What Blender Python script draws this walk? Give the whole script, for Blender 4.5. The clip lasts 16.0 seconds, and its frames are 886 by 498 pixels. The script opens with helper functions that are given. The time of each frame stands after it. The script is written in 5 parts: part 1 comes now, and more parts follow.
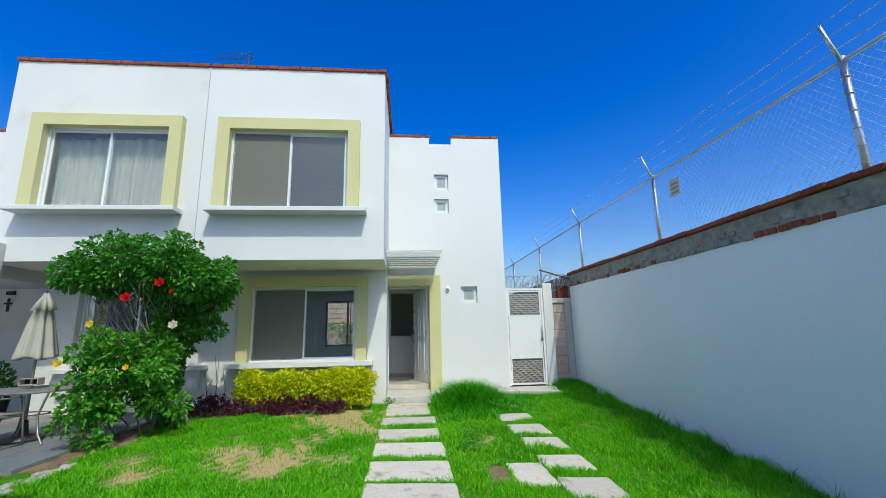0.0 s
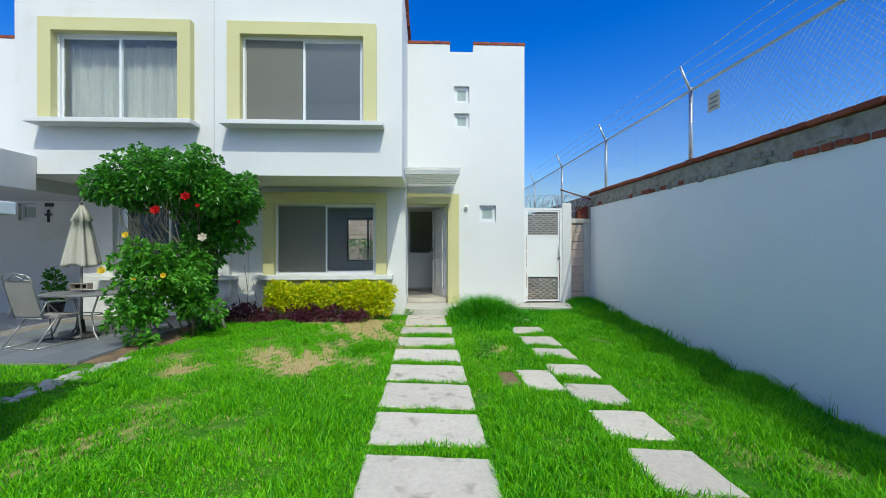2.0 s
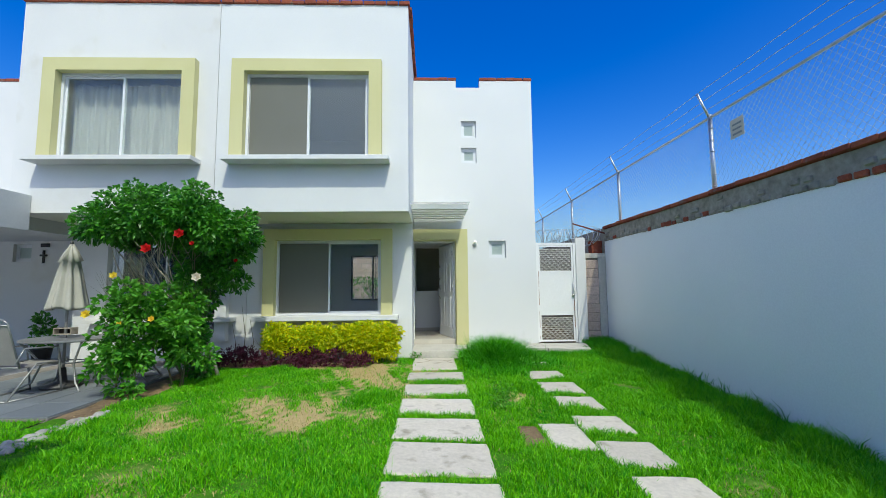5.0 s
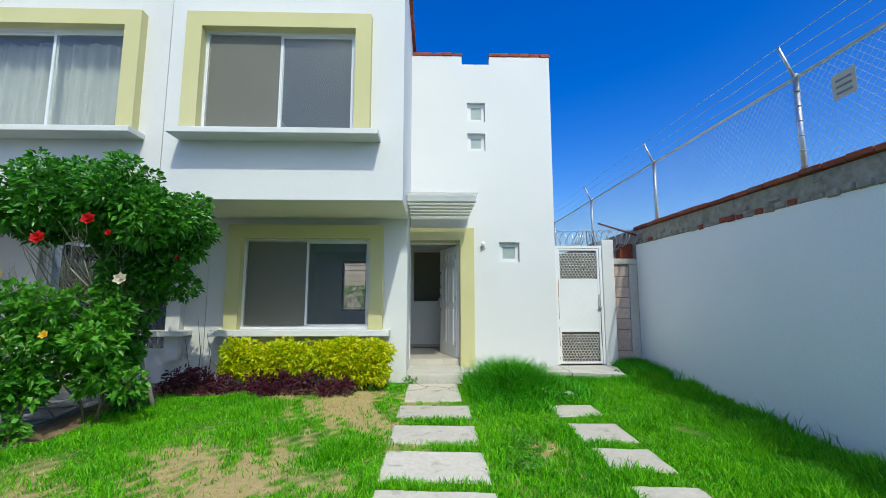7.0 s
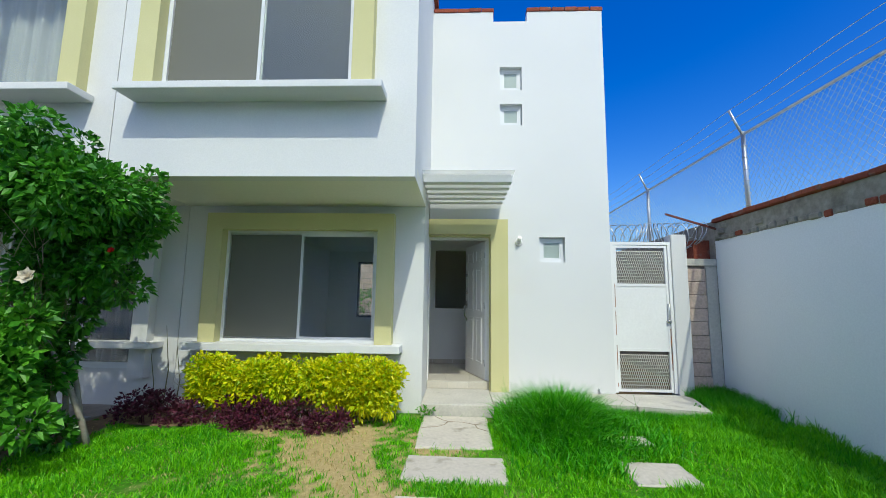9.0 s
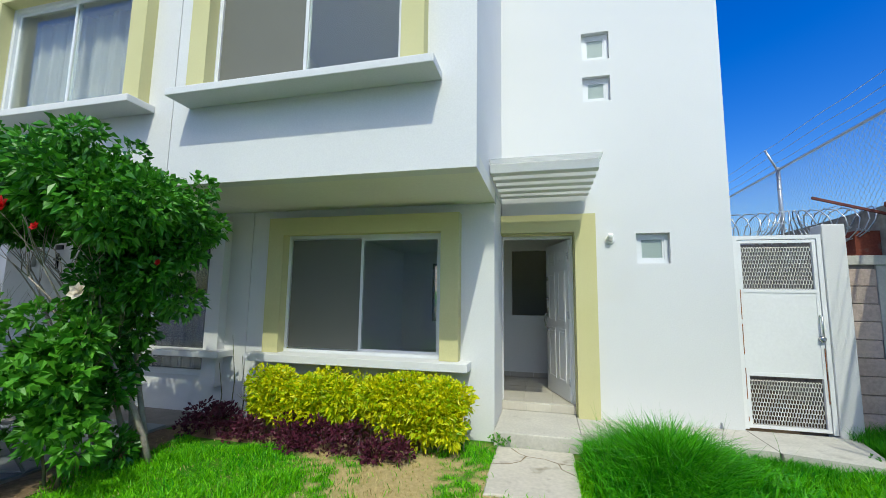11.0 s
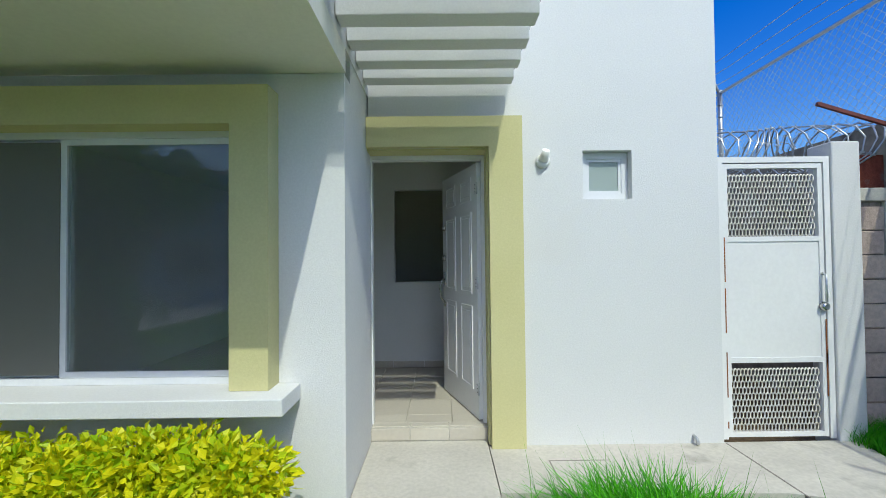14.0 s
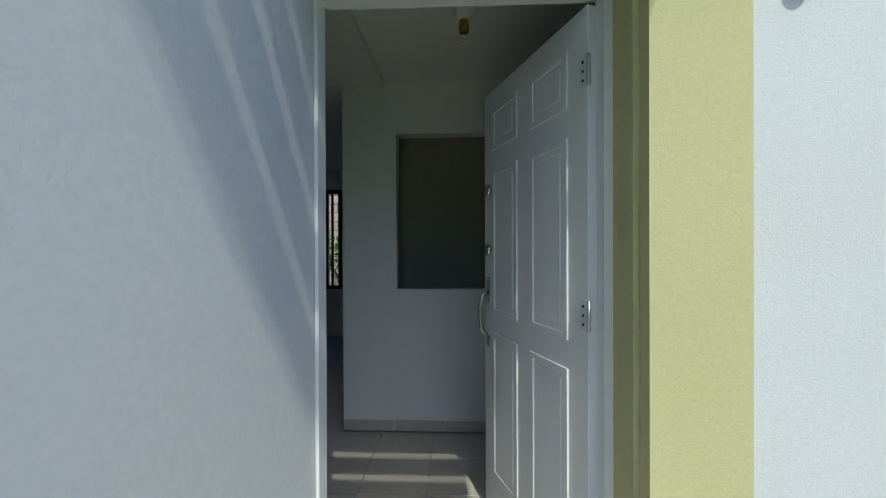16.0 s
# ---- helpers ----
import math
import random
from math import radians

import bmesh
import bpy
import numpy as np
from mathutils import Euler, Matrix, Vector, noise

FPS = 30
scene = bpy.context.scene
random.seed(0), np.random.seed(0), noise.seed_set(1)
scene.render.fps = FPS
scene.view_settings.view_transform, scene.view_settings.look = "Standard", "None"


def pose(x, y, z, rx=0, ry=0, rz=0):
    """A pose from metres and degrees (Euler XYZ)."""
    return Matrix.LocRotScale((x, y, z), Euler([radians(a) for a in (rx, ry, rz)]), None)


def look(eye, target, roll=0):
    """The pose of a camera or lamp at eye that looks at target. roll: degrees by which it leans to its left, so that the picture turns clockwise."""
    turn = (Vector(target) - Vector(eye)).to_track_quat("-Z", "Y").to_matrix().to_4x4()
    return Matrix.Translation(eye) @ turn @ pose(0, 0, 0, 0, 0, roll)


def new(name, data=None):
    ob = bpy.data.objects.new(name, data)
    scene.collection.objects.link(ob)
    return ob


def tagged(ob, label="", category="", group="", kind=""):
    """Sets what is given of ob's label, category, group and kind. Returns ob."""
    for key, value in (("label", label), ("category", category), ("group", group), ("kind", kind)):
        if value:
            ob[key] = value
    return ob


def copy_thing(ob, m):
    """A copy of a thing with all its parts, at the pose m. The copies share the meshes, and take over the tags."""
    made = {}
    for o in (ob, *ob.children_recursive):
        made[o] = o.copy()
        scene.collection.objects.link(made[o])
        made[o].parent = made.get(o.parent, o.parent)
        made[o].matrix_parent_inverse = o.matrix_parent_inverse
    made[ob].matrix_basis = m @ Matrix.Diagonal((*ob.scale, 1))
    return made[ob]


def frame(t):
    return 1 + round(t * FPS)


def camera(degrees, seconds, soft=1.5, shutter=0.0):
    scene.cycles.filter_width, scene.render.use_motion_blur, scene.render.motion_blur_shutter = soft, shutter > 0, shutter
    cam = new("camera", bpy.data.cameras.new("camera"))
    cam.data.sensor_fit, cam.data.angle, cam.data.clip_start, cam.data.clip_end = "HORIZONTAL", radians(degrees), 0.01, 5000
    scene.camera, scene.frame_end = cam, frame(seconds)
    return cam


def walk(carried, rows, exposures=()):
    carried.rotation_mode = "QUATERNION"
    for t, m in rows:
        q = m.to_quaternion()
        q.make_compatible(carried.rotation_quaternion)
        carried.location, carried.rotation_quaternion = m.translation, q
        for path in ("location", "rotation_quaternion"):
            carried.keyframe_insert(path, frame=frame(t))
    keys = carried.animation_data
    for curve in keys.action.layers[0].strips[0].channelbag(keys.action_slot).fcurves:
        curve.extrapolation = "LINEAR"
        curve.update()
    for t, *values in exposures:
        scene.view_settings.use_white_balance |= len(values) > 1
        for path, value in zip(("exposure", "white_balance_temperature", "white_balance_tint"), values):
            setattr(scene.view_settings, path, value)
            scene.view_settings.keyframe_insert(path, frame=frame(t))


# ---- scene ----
cam = camera(94.3, 16.0, soft=0.8)
PATH = [
    (0, (-0.167, 0.278, 1.444), (0.011, 2.232, 1.832), -1.2),
    (0.5, (-0.149, 0.261, 1.443), (0.12, 2.219, 1.749), -1.1),
    (1, (-0.145, 0.236, 1.459), (0.197, 2.198, 1.643), -0.8),
    (1.5, (-0.127, 0.231, 1.458), (0.169, 2.209, 1.499), -0.1),
    (2, (-0.153, 0.27, 1.431), (-0.069, 2.268, 1.429), 0.0),
    (2.5, (-0.17, 0.314, 1.417), (-0.294, 2.309, 1.467), 0.0),
    (3, (-0.177, 0.335, 1.438), (-0.379, 2.318, 1.604), 0.1),
    (3.5, (-0.174, 0.316, 1.466), (-0.341, 2.292, 1.733), -0.1),
    (4, (-0.153, 0.32, 1.468), (-0.242, 2.302, 1.724), -0.6),
    (4.5, (-0.112, 0.434, 1.464), (-0.122, 2.424, 1.663), -0.7),
    (5, (-0.2, 0.692, 1.437), (-0.14, 2.683, 1.617), -0.6),
    (7.5, (-0.144, 2.481, 1.401), (-0.088, 4.466, 1.642), 0.2),
    (8, (-0.126, 2.796, 1.424), (-0.057, 4.781, 1.655), 0.3),
    (8.5, (-0.153, 3.194, 1.444), (-0.118, 5.179, 1.681), 0.5),
    (9, (-0.102, 3.59, 1.451), (-0.185, 5.572, 1.704), 0.8),
    (9.2, (-0.075, 3.724, 1.476), (-0.237, 5.699, 1.742), 0.8),
    (11.3, (-0.017, 4.427, 1.601), (-0.5, 6.355, 1.823), 0.8),
    (11.5, (-0.024, 4.54, 1.603), (-0.373, 6.5, 1.795), 0.7),
    (12, (-0.024, 4.89, 1.613), (-0.132, 6.88, 1.786), 0.2),
    (12.5, (0.002, 5.262, 1.611), (0.009, 7.255, 1.769), 0.0),
    (13, (0.036, 5.657, 1.66), (0.069, 7.652, 1.788), -0.1),
    (13.5, (-0.022, 6.123, 1.645), (0.005, 8.121, 1.731), -0.3),
    (14, (-0.01, 6.637, 1.616), (-0.002, 8.636, 1.657), -0.6),
    (14.5, (-0.025, 7.144, 1.616), (-0.031, 9.144, 1.633), -0.6),
    (15, (-0.075, 7.648, 1.625), (-0.106, 9.648, 1.637), -0.6),
    (15.5, (-0.083, 8.2, 1.612), (-0.129, 10.199, 1.605), -0.8),
    (16, (-0.125, 8.704, 1.622), (-0.206, 10.702, 1.615), -0.2),
]
walk(cam, [(t, look(eye, target, roll)) for t, eye, target, roll in PATH], exposures=[(0, 0.51, 6600, -5), (11.5, 0.51, 6600, -5), (14.5, 0.45, 6350, -4), (16, 0.45, 6350, -4)])

# ---- light ----
world = bpy.data.worlds.new("sky")
scene.world = world
world.use_nodes = True
wn = world.node_tree
sky = wn.nodes.new("ShaderNodeTexSky")
sky.sky_type, sky.sun_disc = "NISHITA", False
SUN = Vector((0.30, -1.0, 1.30)).normalized()
sky.sun_elevation = math.asin(SUN.z)
sky.sun_rotation = math.atan2(SUN.x, SUN.y)
sky.air_density, sky.dust_density, sky.ozone_density = 1.15, 2.2, 4.0
sat = wn.nodes.new("ShaderNodeHueSaturation")
sat.inputs["Saturation"].default_value = 1.5
sat.inputs["Hue"].default_value = 0.525
wn.links.new(sky.outputs[0], sat.inputs["Color"])
wn.links.new(sat.outputs[0], wn.nodes["Background"].inputs[0])
wn.nodes["Background"].inputs[1].default_value = 0.15
sun = new("sun", bpy.data.lights.new("sun", "SUN"))
sun.data.energy, sun.data.angle, sun.data.color = 1.95, radians(0.55), (1.0, 0.96, 0.88)
sun.matrix_world = look(SUN * 30, (0, 0, 0))

# ---- materials ----


def M(name, c1, c2, rough=0.7, scale=3.0, bump=0.15, bscale=90.0, metal=0.0, rnd="", amount=0.5, fine=0.12, spec=0.4, trans=0.0, dirt=None, dscale=1.3, dirt_at=0.62):
    """Painted or natural surface: two colours mixed by a broad noise, fine grain, small relief, optional dirt."""
    m = bpy.data.materials.new(name)
    m.use_nodes = True
    nt = m.node_tree
    b = nt.nodes["Principled BSDF"]
    L = nt.links.new
    geo = nt.nodes.new("ShaderNodeNewGeometry")

    def noise_at(s, detail=4.0, rougher=0.5):
        n = nt.nodes.new("ShaderNodeTexNoise")
        n.inputs["Scale"].default_value, n.inputs["Detail"].default_value = s, detail
        n.inputs["Roughness"].default_value = rougher
        L(geo.outputs["Position"], n.inputs["Vector"])
        return n.outputs[0]

    def ramp(fac, a, z):
        r = nt.nodes.new("ShaderNodeMapRange")
        r.inputs[1].default_value, r.inputs[2].default_value = a, z
        L(fac, r.inputs[0])
        return r.outputs[0]

    def mix(fac, a, z, how="MIX"):
        x = nt.nodes.new("ShaderNodeMix")
        x.data_type, x.blend_type = "RGBA", how
        for sock, v in ((x.inputs[0], fac), (x.inputs[6], a), (x.inputs[7], z)):
            if isinstance(v, tuple):
                sock.default_value = (*v, 1)
            elif isinstance(v, float):
                sock.default_value = v
            else:
                L(v, sock)
        return x.outputs[2]

    fac = ramp(noise_at(scale), 0.5 - amount / 2, 0.5 + amount / 2)
    if rnd:
        src = nt.nodes.new("ShaderNodeObjectInfo").outputs["Random"] if rnd == "object" else geo.outputs["Random Per Island"]
        a = nt.nodes.new("ShaderNodeMath")
        a.operation = "MULTIPLY_ADD"
        a.inputs[1].default_value, a.use_clamp = 0.45, True
        L(fac, a.inputs[0]), L(src, a.inputs[2])
        s = nt.nodes.new("ShaderNodeMath")
        s.operation, s.inputs[1].default_value, s.use_clamp = "SUBTRACT", 0.2, True
        L(a.outputs[0], s.inputs[0])
        fac = s.outputs[0]
    col = mix(fac, c1, c2)
    if fine:
        g = ramp(noise_at(bscale * 0.6, 6.0), 0.25, 0.75)
        dark = mix(g, (1 - fine,) * 3, (1 + fine * 0.6,) * 3)
        col = mix(1.0, col, dark, "MULTIPLY")
    if dirt:
        col = mix(ramp(noise_at(dscale, 8.0), dirt_at, dirt_at + 0.16), col, dirt)
    L(col, b.inputs["Base Color"])
    b.inputs["Roughness"].default_value, b.inputs["Metallic"].default_value = rough, metal
    b.inputs["Specular IOR Level"].default_value = spec
    if bump:
        h = noise_at(bscale, 8.0, 0.68)
        bn = nt.nodes.new("ShaderNodeBump")
        bn.inputs["Strength"].default_value, bn.inputs["Distance"].default_value = bump, 0.01
        L(h, bn.inputs["Height"])
        L(bn.outputs[0], b.inputs["Normal"])
    if trans:
        tr = nt.nodes.new("ShaderNodeBsdfTranslucent")
        L(col, tr.inputs[0])
        ms = nt.nodes.new("ShaderNodeMixShader")
        ms.inputs[0].default_value = trans
        L(b.outputs[0], ms.inputs[1]), L(tr.outputs[0], ms.inputs[2])
        L(ms.outputs[0], nt.nodes["Material Output"].inputs[0])
    return m


WHITE = M("white stucco", (0.70, 0.70, 0.69), (0.665, 0.67, 0.665), 0.85, 1.2, 0.28, 115, spec=0.2, fine=0.05, dirt=(0.66, 0.65, 0.62), dscale=0.9, dirt_at=0.66)
WHITE_OLD = M("weathered white stucco", (0.70, 0.69, 0.67), (0.645, 0.64, 0.625), 0.85, 0.9, 0.28, 115, spec=0.2, fine=0.05, dirt=(0.60, 0.58, 0.53), dscale=1.4, dirt_at=0.62)
BOUND = M("boundary wall paint", (0.88, 0.885, 0.87), (0.835, 0.845, 0.835), 0.8, 0.7, 0.12, 90, spec=0.25, fine=0.05, dirt=(0.62, 0.62, 0.60), dscale=0.6, dirt_at=0.68)
YELLOW = M("olive yellow paint", (0.56, 0.525, 0.265), (0.60, 0.565, 0.305), 0.8, 1.5, 0.16, 120, spec=0.2, fine=0.06)
SOFFIT = M("cream soffit plaster", (0.76, 0.75, 0.68), (0.72, 0.71, 0.63), 0.85, 1.0, 0.2, 60, spec=0.2, fine=0.04)
CONC = M("pale concrete", (0.58, 0.55, 0.48), (0.47, 0.445, 0.39), 0.9, 2.5, 0.3, 60, spec=0.2, dirt=(0.30, 0.28, 0.24), dscale=3.0, dirt_at=0.62)
STONE = M("stepping stone concrete", (0.64, 0.585, 0.49), (0.50, 0.455, 0.38), 0.9, 4.0, 0.4, 45, spec=0.2, rnd="object", dirt=(0.30, 0.265, 0.20), dscale=5.0, dirt_at=0.58)
GREYCONC = M("rough grey mortar", (0.40, 0.37, 0.31), (0.25, 0.225, 0.185), 0.95, 5.0, 0.8, 22, spec=0.1, fine=0.3, dirt=(0.14, 0.125, 0.105), dscale=3.5, dirt_at=0.58)
BRICK = M("red clay brick", (0.34, 0.095, 0.05), (0.22, 0.06, 0.04), 0.9, 6.0, 0.5, 60, spec=0.15, rnd="object", fine=0.25, dirt=(0.20, 0.15, 0.12), dscale=9.0, dirt_at=0.58)
BLOCK = M("brown concrete block", (0.62, 0.49, 0.41), (0.50, 0.39, 0.32), 0.95, 4.0, 0.6, 50, spec=0.1, rnd="object", fine=0.2)
GROUT = M("mortar", (0.30, 0.27, 0.24), (0.22, 0.20, 0.18), 0.95, 5.0, 0.5, 60, spec=0.1)
SOIL = M("lawn soil and thatch", (0.035, 0.17, 0.008), (0.09, 0.22, 0.015), 0.95, 2.2, 0.9, 45, spec=0.1, fine=0.35, dirt=(0.30, 0.27, 0.10), dscale=1.05, dirt_at=0.58)
nt = SOIL.node_tree
wear = nt.nodes.new("ShaderNodeAttribute")
wear.attribute_name = "wear"
grit = nt.nodes.new("ShaderNodeTexNoise")
grit.inputs["Scale"].default_value, grit.inputs["Detail"].default_value = 26.0, 6.0
earth = nt.nodes.new("ShaderNodeMix")
earth.data_type = "RGBA"
earth.inputs[6].default_value, earth.inputs[7].default_value = (0.26, 0.22, 0.08, 1), (0.60, 0.45, 0.23, 1)
worn = nt.nodes.new("ShaderNodeMix")
worn.data_type = "RGBA"
place = nt.nodes.new("ShaderNodeNewGeometry")
nt.links.new(place.outputs["Position"], grit.inputs["Vector"])
nt.links.new(grit.outputs[0], earth.inputs[0])
nt.links.new(wear.outputs["Fac"], worn.inputs[0])
nt.links.new(nt.nodes["Principled BSDF"].inputs["Base Color"].links[0].from_socket, worn.inputs[6])
nt.links.new(earth.outputs[2], worn.inputs[7])
nt.links.new(worn.outputs[2], nt.nodes["Principled BSDF"].inputs["Base Color"])
ROAD = M("street concrete", (0.54, 0.53, 0.50), (0.47, 0.46, 0.44), 0.9, 1.5, 0.3, 60)
DIRT = M("bare dry earth", (0.27, 0.19, 0.11), (0.18, 0.125, 0.075), 0.95, 4.0, 0.9, 40, spec=0.1, fine=0.35)
GRASS = M("grass blades", (0.022, 0.26, 0.004), (0.28, 0.72, 0.010), 0.5, 1.2, 0.0, 30, rnd="island", fine=0.0, spec=0.3, trans=0.35)
TALL = M("tall grass blades", (0.014, 0.20, 0.003), (0.14, 0.56, 0.010), 0.5, 1.2, 0.0, 30, rnd="island", fine=0.0, spec=0.3, trans=0.35)
LEAF = M("hibiscus leaves", (0.020, 0.12, 0.009), (0.11, 0.37, 0.022), 0.38, 2.0, 0.0, 30, rnd="island", fine=0.0, spec=0.5, trans=0.25)
ROSE = M("rose bush leaves", (0.05, 0.22, 0.015), (0.14, 0.40, 0.025), 0.45, 2.0, 0.0, 30, rnd="island", fine=0.0, spec=0.4, trans=0.3)
HEDGE = M("golden duranta leaves", (0.30, 0.50, 0.008), (0.84, 0.74, 0.014), 0.45, 3.0, 0.0, 30, rnd="island", fine=0.0, spec=0.35, trans=0.3)
PURPLE = M("purple foliage", (0.045, 0.008, 0.018), (0.12, 0.02, 0.045), 0.5, 3.0, 0.0, 30, rnd="island", fine=0.0, spec=0.35, trans=0.15)
BARK = M("pale grey bark", (0.44, 0.39, 0.32), (0.28, 0.24, 0.19), 0.9, 12.0, 0.7, 60, spec=0.15)
TWIG = M("thin green stem", (0.10, 0.14, 0.05), (0.16, 0.12, 0.07), 0.8, 12.0, 0.2, 60)
ALU = M("white aluminium", (0.72, 0.73, 0.74), (0.68, 0.69, 0.70), 0.4, 3.0, 0.0, 60, fine=0.03, spec=0.5)
GATE = M("white gate enamel", (0.78, 0.78, 0.77), (0.74, 0.735, 0.72), 0.5, 2.0, 0.08, 60, fine=0.04, spec=0.4, dirt=(0.60, 0.52, 0.42), dscale=2.2, dirt_at=0.70)
GATEMESH = M("rust-stained white expanded metal", (0.78, 0.76, 0.70), (0.68, 0.63, 0.53), 0.55, 5.0, 0.1, 60, spec=0.4)
RUST = M("rust", (0.35, 0.13, 0.04), (0.20, 0.07, 0.025), 0.9, 8.0, 0.5, 80)
OXIDE = M("dark red oxide primer", (0.17, 0.04, 0.03), (0.10, 0.03, 0.025), 0.7, 8.0, 0.2, 80)
GALV = M("galvanised steel", (0.62, 0.64, 0.65), (0.48, 0.50, 0.52), 0.38, 14.0, 0.05, 60, metal=0.85)
DARKSTEEL = M("dark steel", (0.06, 0.06, 0.065), (0.10, 0.095, 0.09), 0.5, 9.0, 0.1, 60, metal=0.4)
CHROME = M("satin nickel", (0.60, 0.58, 0.54), (0.52, 0.50, 0.47), 0.25, 9.0, 0.0, 60, metal=1.0, fine=0.02)
DOORP = M("white door paint", (0.80, 0.80, 0.78), (0.77, 0.77, 0.75), 0.45, 2.0, 0.04, 60, fine=0.02, spec=0.4)
PORC = M("white porcelain", (0.82, 0.81, 0.77), (0.78, 0.77, 0.72), 0.3, 3.0, 0.0, 60, fine=0.02, spec=0.5)
BRASS = M("brass screw shell", (0.55, 0.36, 0.12), (0.42, 0.27, 0.09), 0.35, 9.0, 0.0, 60, metal=0.9)
TILE = M("cream ceramic floor tile", (0.56, 0.52, 0.44), (0.50, 0.46, 0.39), 0.3, 5.0, 0.02, 60, rnd="object", fine=0.05, spec=0.5)
PATIO = M("blue-grey patio tile", (0.20, 0.22, 0.235), (0.15, 0.165, 0.18), 0.45, 2.0, 0.08, 60, rnd="object", fine=0.08, spec=0.4)
INWALL = M("interior white wall paint", (0.82, 0.82, 0.79), (0.79, 0.79, 0.76), 0.8, 1.0, 0.08, 60, fine=0.02, spec=0.25)
# Darker than INWALL: the shade of the stairwell is put into this colour.
INDARK = M("stairwell plaster darkened for shade", (0.62, 0.60, 0.48), (0.56, 0.54, 0.43), 0.85, 1.0, 0.1, 60, fine=0.03)
NAVY = M("dark blue-grey curtain", (0.05, 0.06, 0.10), (0.03, 0.04, 0.07), 0.9, 3.0, 0.05, 120, fine=0.05)
CURTAIN = M("pale grey curtain", (0.46, 0.45, 0.43), (0.38, 0.37, 0.355), 0.9, 3.0, 0.05, 120, fine=0.05, trans=0.2)
SCREEN = M("grey insect screen", (0.175, 0.175, 0.15), (0.155, 0.155, 0.13), 0.85, 1.0, 0.1, 300, fine=0.1, spec=0.15)
SLING = M("taupe sling fabric", (0.34, 0.32, 0.30), (0.28, 0.265, 0.25), 0.8, 4.0, 0.2, 200, fine=0.12, spec=0.2)
FRAMEG = M("grey painted steel tube", (0.36, 0.36, 0.35), (0.30, 0.30, 0.29), 0.4, 6.0, 0.0, 60, metal=0.5)
CANVAS = M("beige umbrella canvas", (0.47, 0.455, 0.39), (0.38, 0.365, 0.31), 0.9, 3.0, 0.15, 150, fine=0.08, spec=0.1)
RED = M("red hibiscus petal", (0.62, 0.012, 0.010), (0.48, 0.008, 0.010), 0.5, 9.0, 0.0, 60, trans=0.25)
YEL = M("yellow rose petal", (0.86, 0.70, 0.08), (0.82, 0.55, 0.04), 0.5, 9.0, 0.0, 60, trans=0.25)
PETAL = M("white petal", (0.80, 0.74, 0.62), (0.75, 0.66, 0.52), 0.5, 9.0, 0.0, 60, trans=0.25)
STRAW = M("dry straw grass", (0.62, 0.50, 0.22), (0.45, 0.36, 0.14), 0.7, 3.0, 0.0, 30, rnd="island", fine=0.0, spec=0.2, trans=0.2)
BLACK = M("black enamel", (0.015, 0.015, 0.015), (0.025, 0.022, 0.02), 0.45, 5.0, 0.0, 60)
METER = M("dark blue meter enamel", (0.03, 0.04, 0.09), (0.05, 0.06, 0.11), 0.45, 5.0, 0.0, 60)
AMBER = M("yellowed lamp globe", (0.58, 0.46, 0.12), (0.50, 0.38, 0.09), 0.35, 5.0, 0.0, 60, spec=0.5)
SIGN = M("faded sign plate", (0.62, 0.58, 0.48), (0.52, 0.48, 0.40), 0.6, 9.0, 0.0, 60)
GREYPAINT = M("grey carport paint", (0.56, 0.57, 0.57), (0.50, 0.51, 0.515), 0.85, 1.0, 0.15, 60, fine=0.04)
PEBBLE = M("pale edging stone", (0.46, 0.44, 0.38), (0.30, 0.285, 0.25), 0.9, 7.0, 0.5, 60, rnd="object")


def glass_mat(name, tint, rough=0.0):
    m = bpy.data.materials.new(name)
    m.use_nodes = True
    b = m.node_tree.nodes["Principled BSDF"]
    b.inputs["Base Color"].default_value = (*tint, 1)
    b.inputs["Roughness"].default_value = rough
    b.inputs["IOR"].default_value = 1.45
    b.inputs["Transmission Weight"].default_value = 1.0
    return m


GLASS = glass_mat("dusty window glass", (0.78, 0.84, 0.82))
GLASS.node_tree.nodes["Principled BSDF"].inputs["Transmission Weight"].default_value = 0.95
SHEET = glass_mat("dusty translucent roofing sheet", (0.80, 0.82, 0.78), 0.3)
nt = SHEET.node_tree
nt.nodes["Principled BSDF"].inputs["Transmission Weight"].default_value = 0.3
clear = nt.nodes.new("ShaderNodeBsdfTransparent")
blend = nt.nodes.new("ShaderNodeMixShader")
blend.inputs[0].default_value = 0.32
nt.links.new(clear.outputs[0], blend.inputs[1])
nt.links.new(nt.nodes["Principled BSDF"].outputs[0], blend.inputs[2])
nt.links.new(blend.outputs[0], nt.nodes["Material Output"].inputs[0])
FROST = glass_mat("frosted glass", (0.42, 0.50, 0.47), 0.4)
FROST.node_tree.nodes["Principled BSDF"].inputs["Transmission Weight"].default_value = 0.25

# ---- building helpers ----


def thing(name, at, label="", category="", group="", kind=""):
    e = new(name)
    e.empty_display_size = 0.1
    e.location = at
    return tagged(e, label, category, group, kind)


def mesh_of(name, bm, material):
    me = bpy.data.meshes.new(name)
    bm.to_mesh(me)
    bm.free()
    me.materials.append(material)
    return me


def under(ob, parent):
    ob.parent = parent
    if not parent.parent:
        ob.matrix_parent_inverse = Matrix.Translation(-parent.location)
    return ob


def part(name, bm, material, parent, label=""):
    ob = new(name, mesh_of(name, bm, material))
    if parent:
        under(ob, parent)
    return tagged(ob, label)


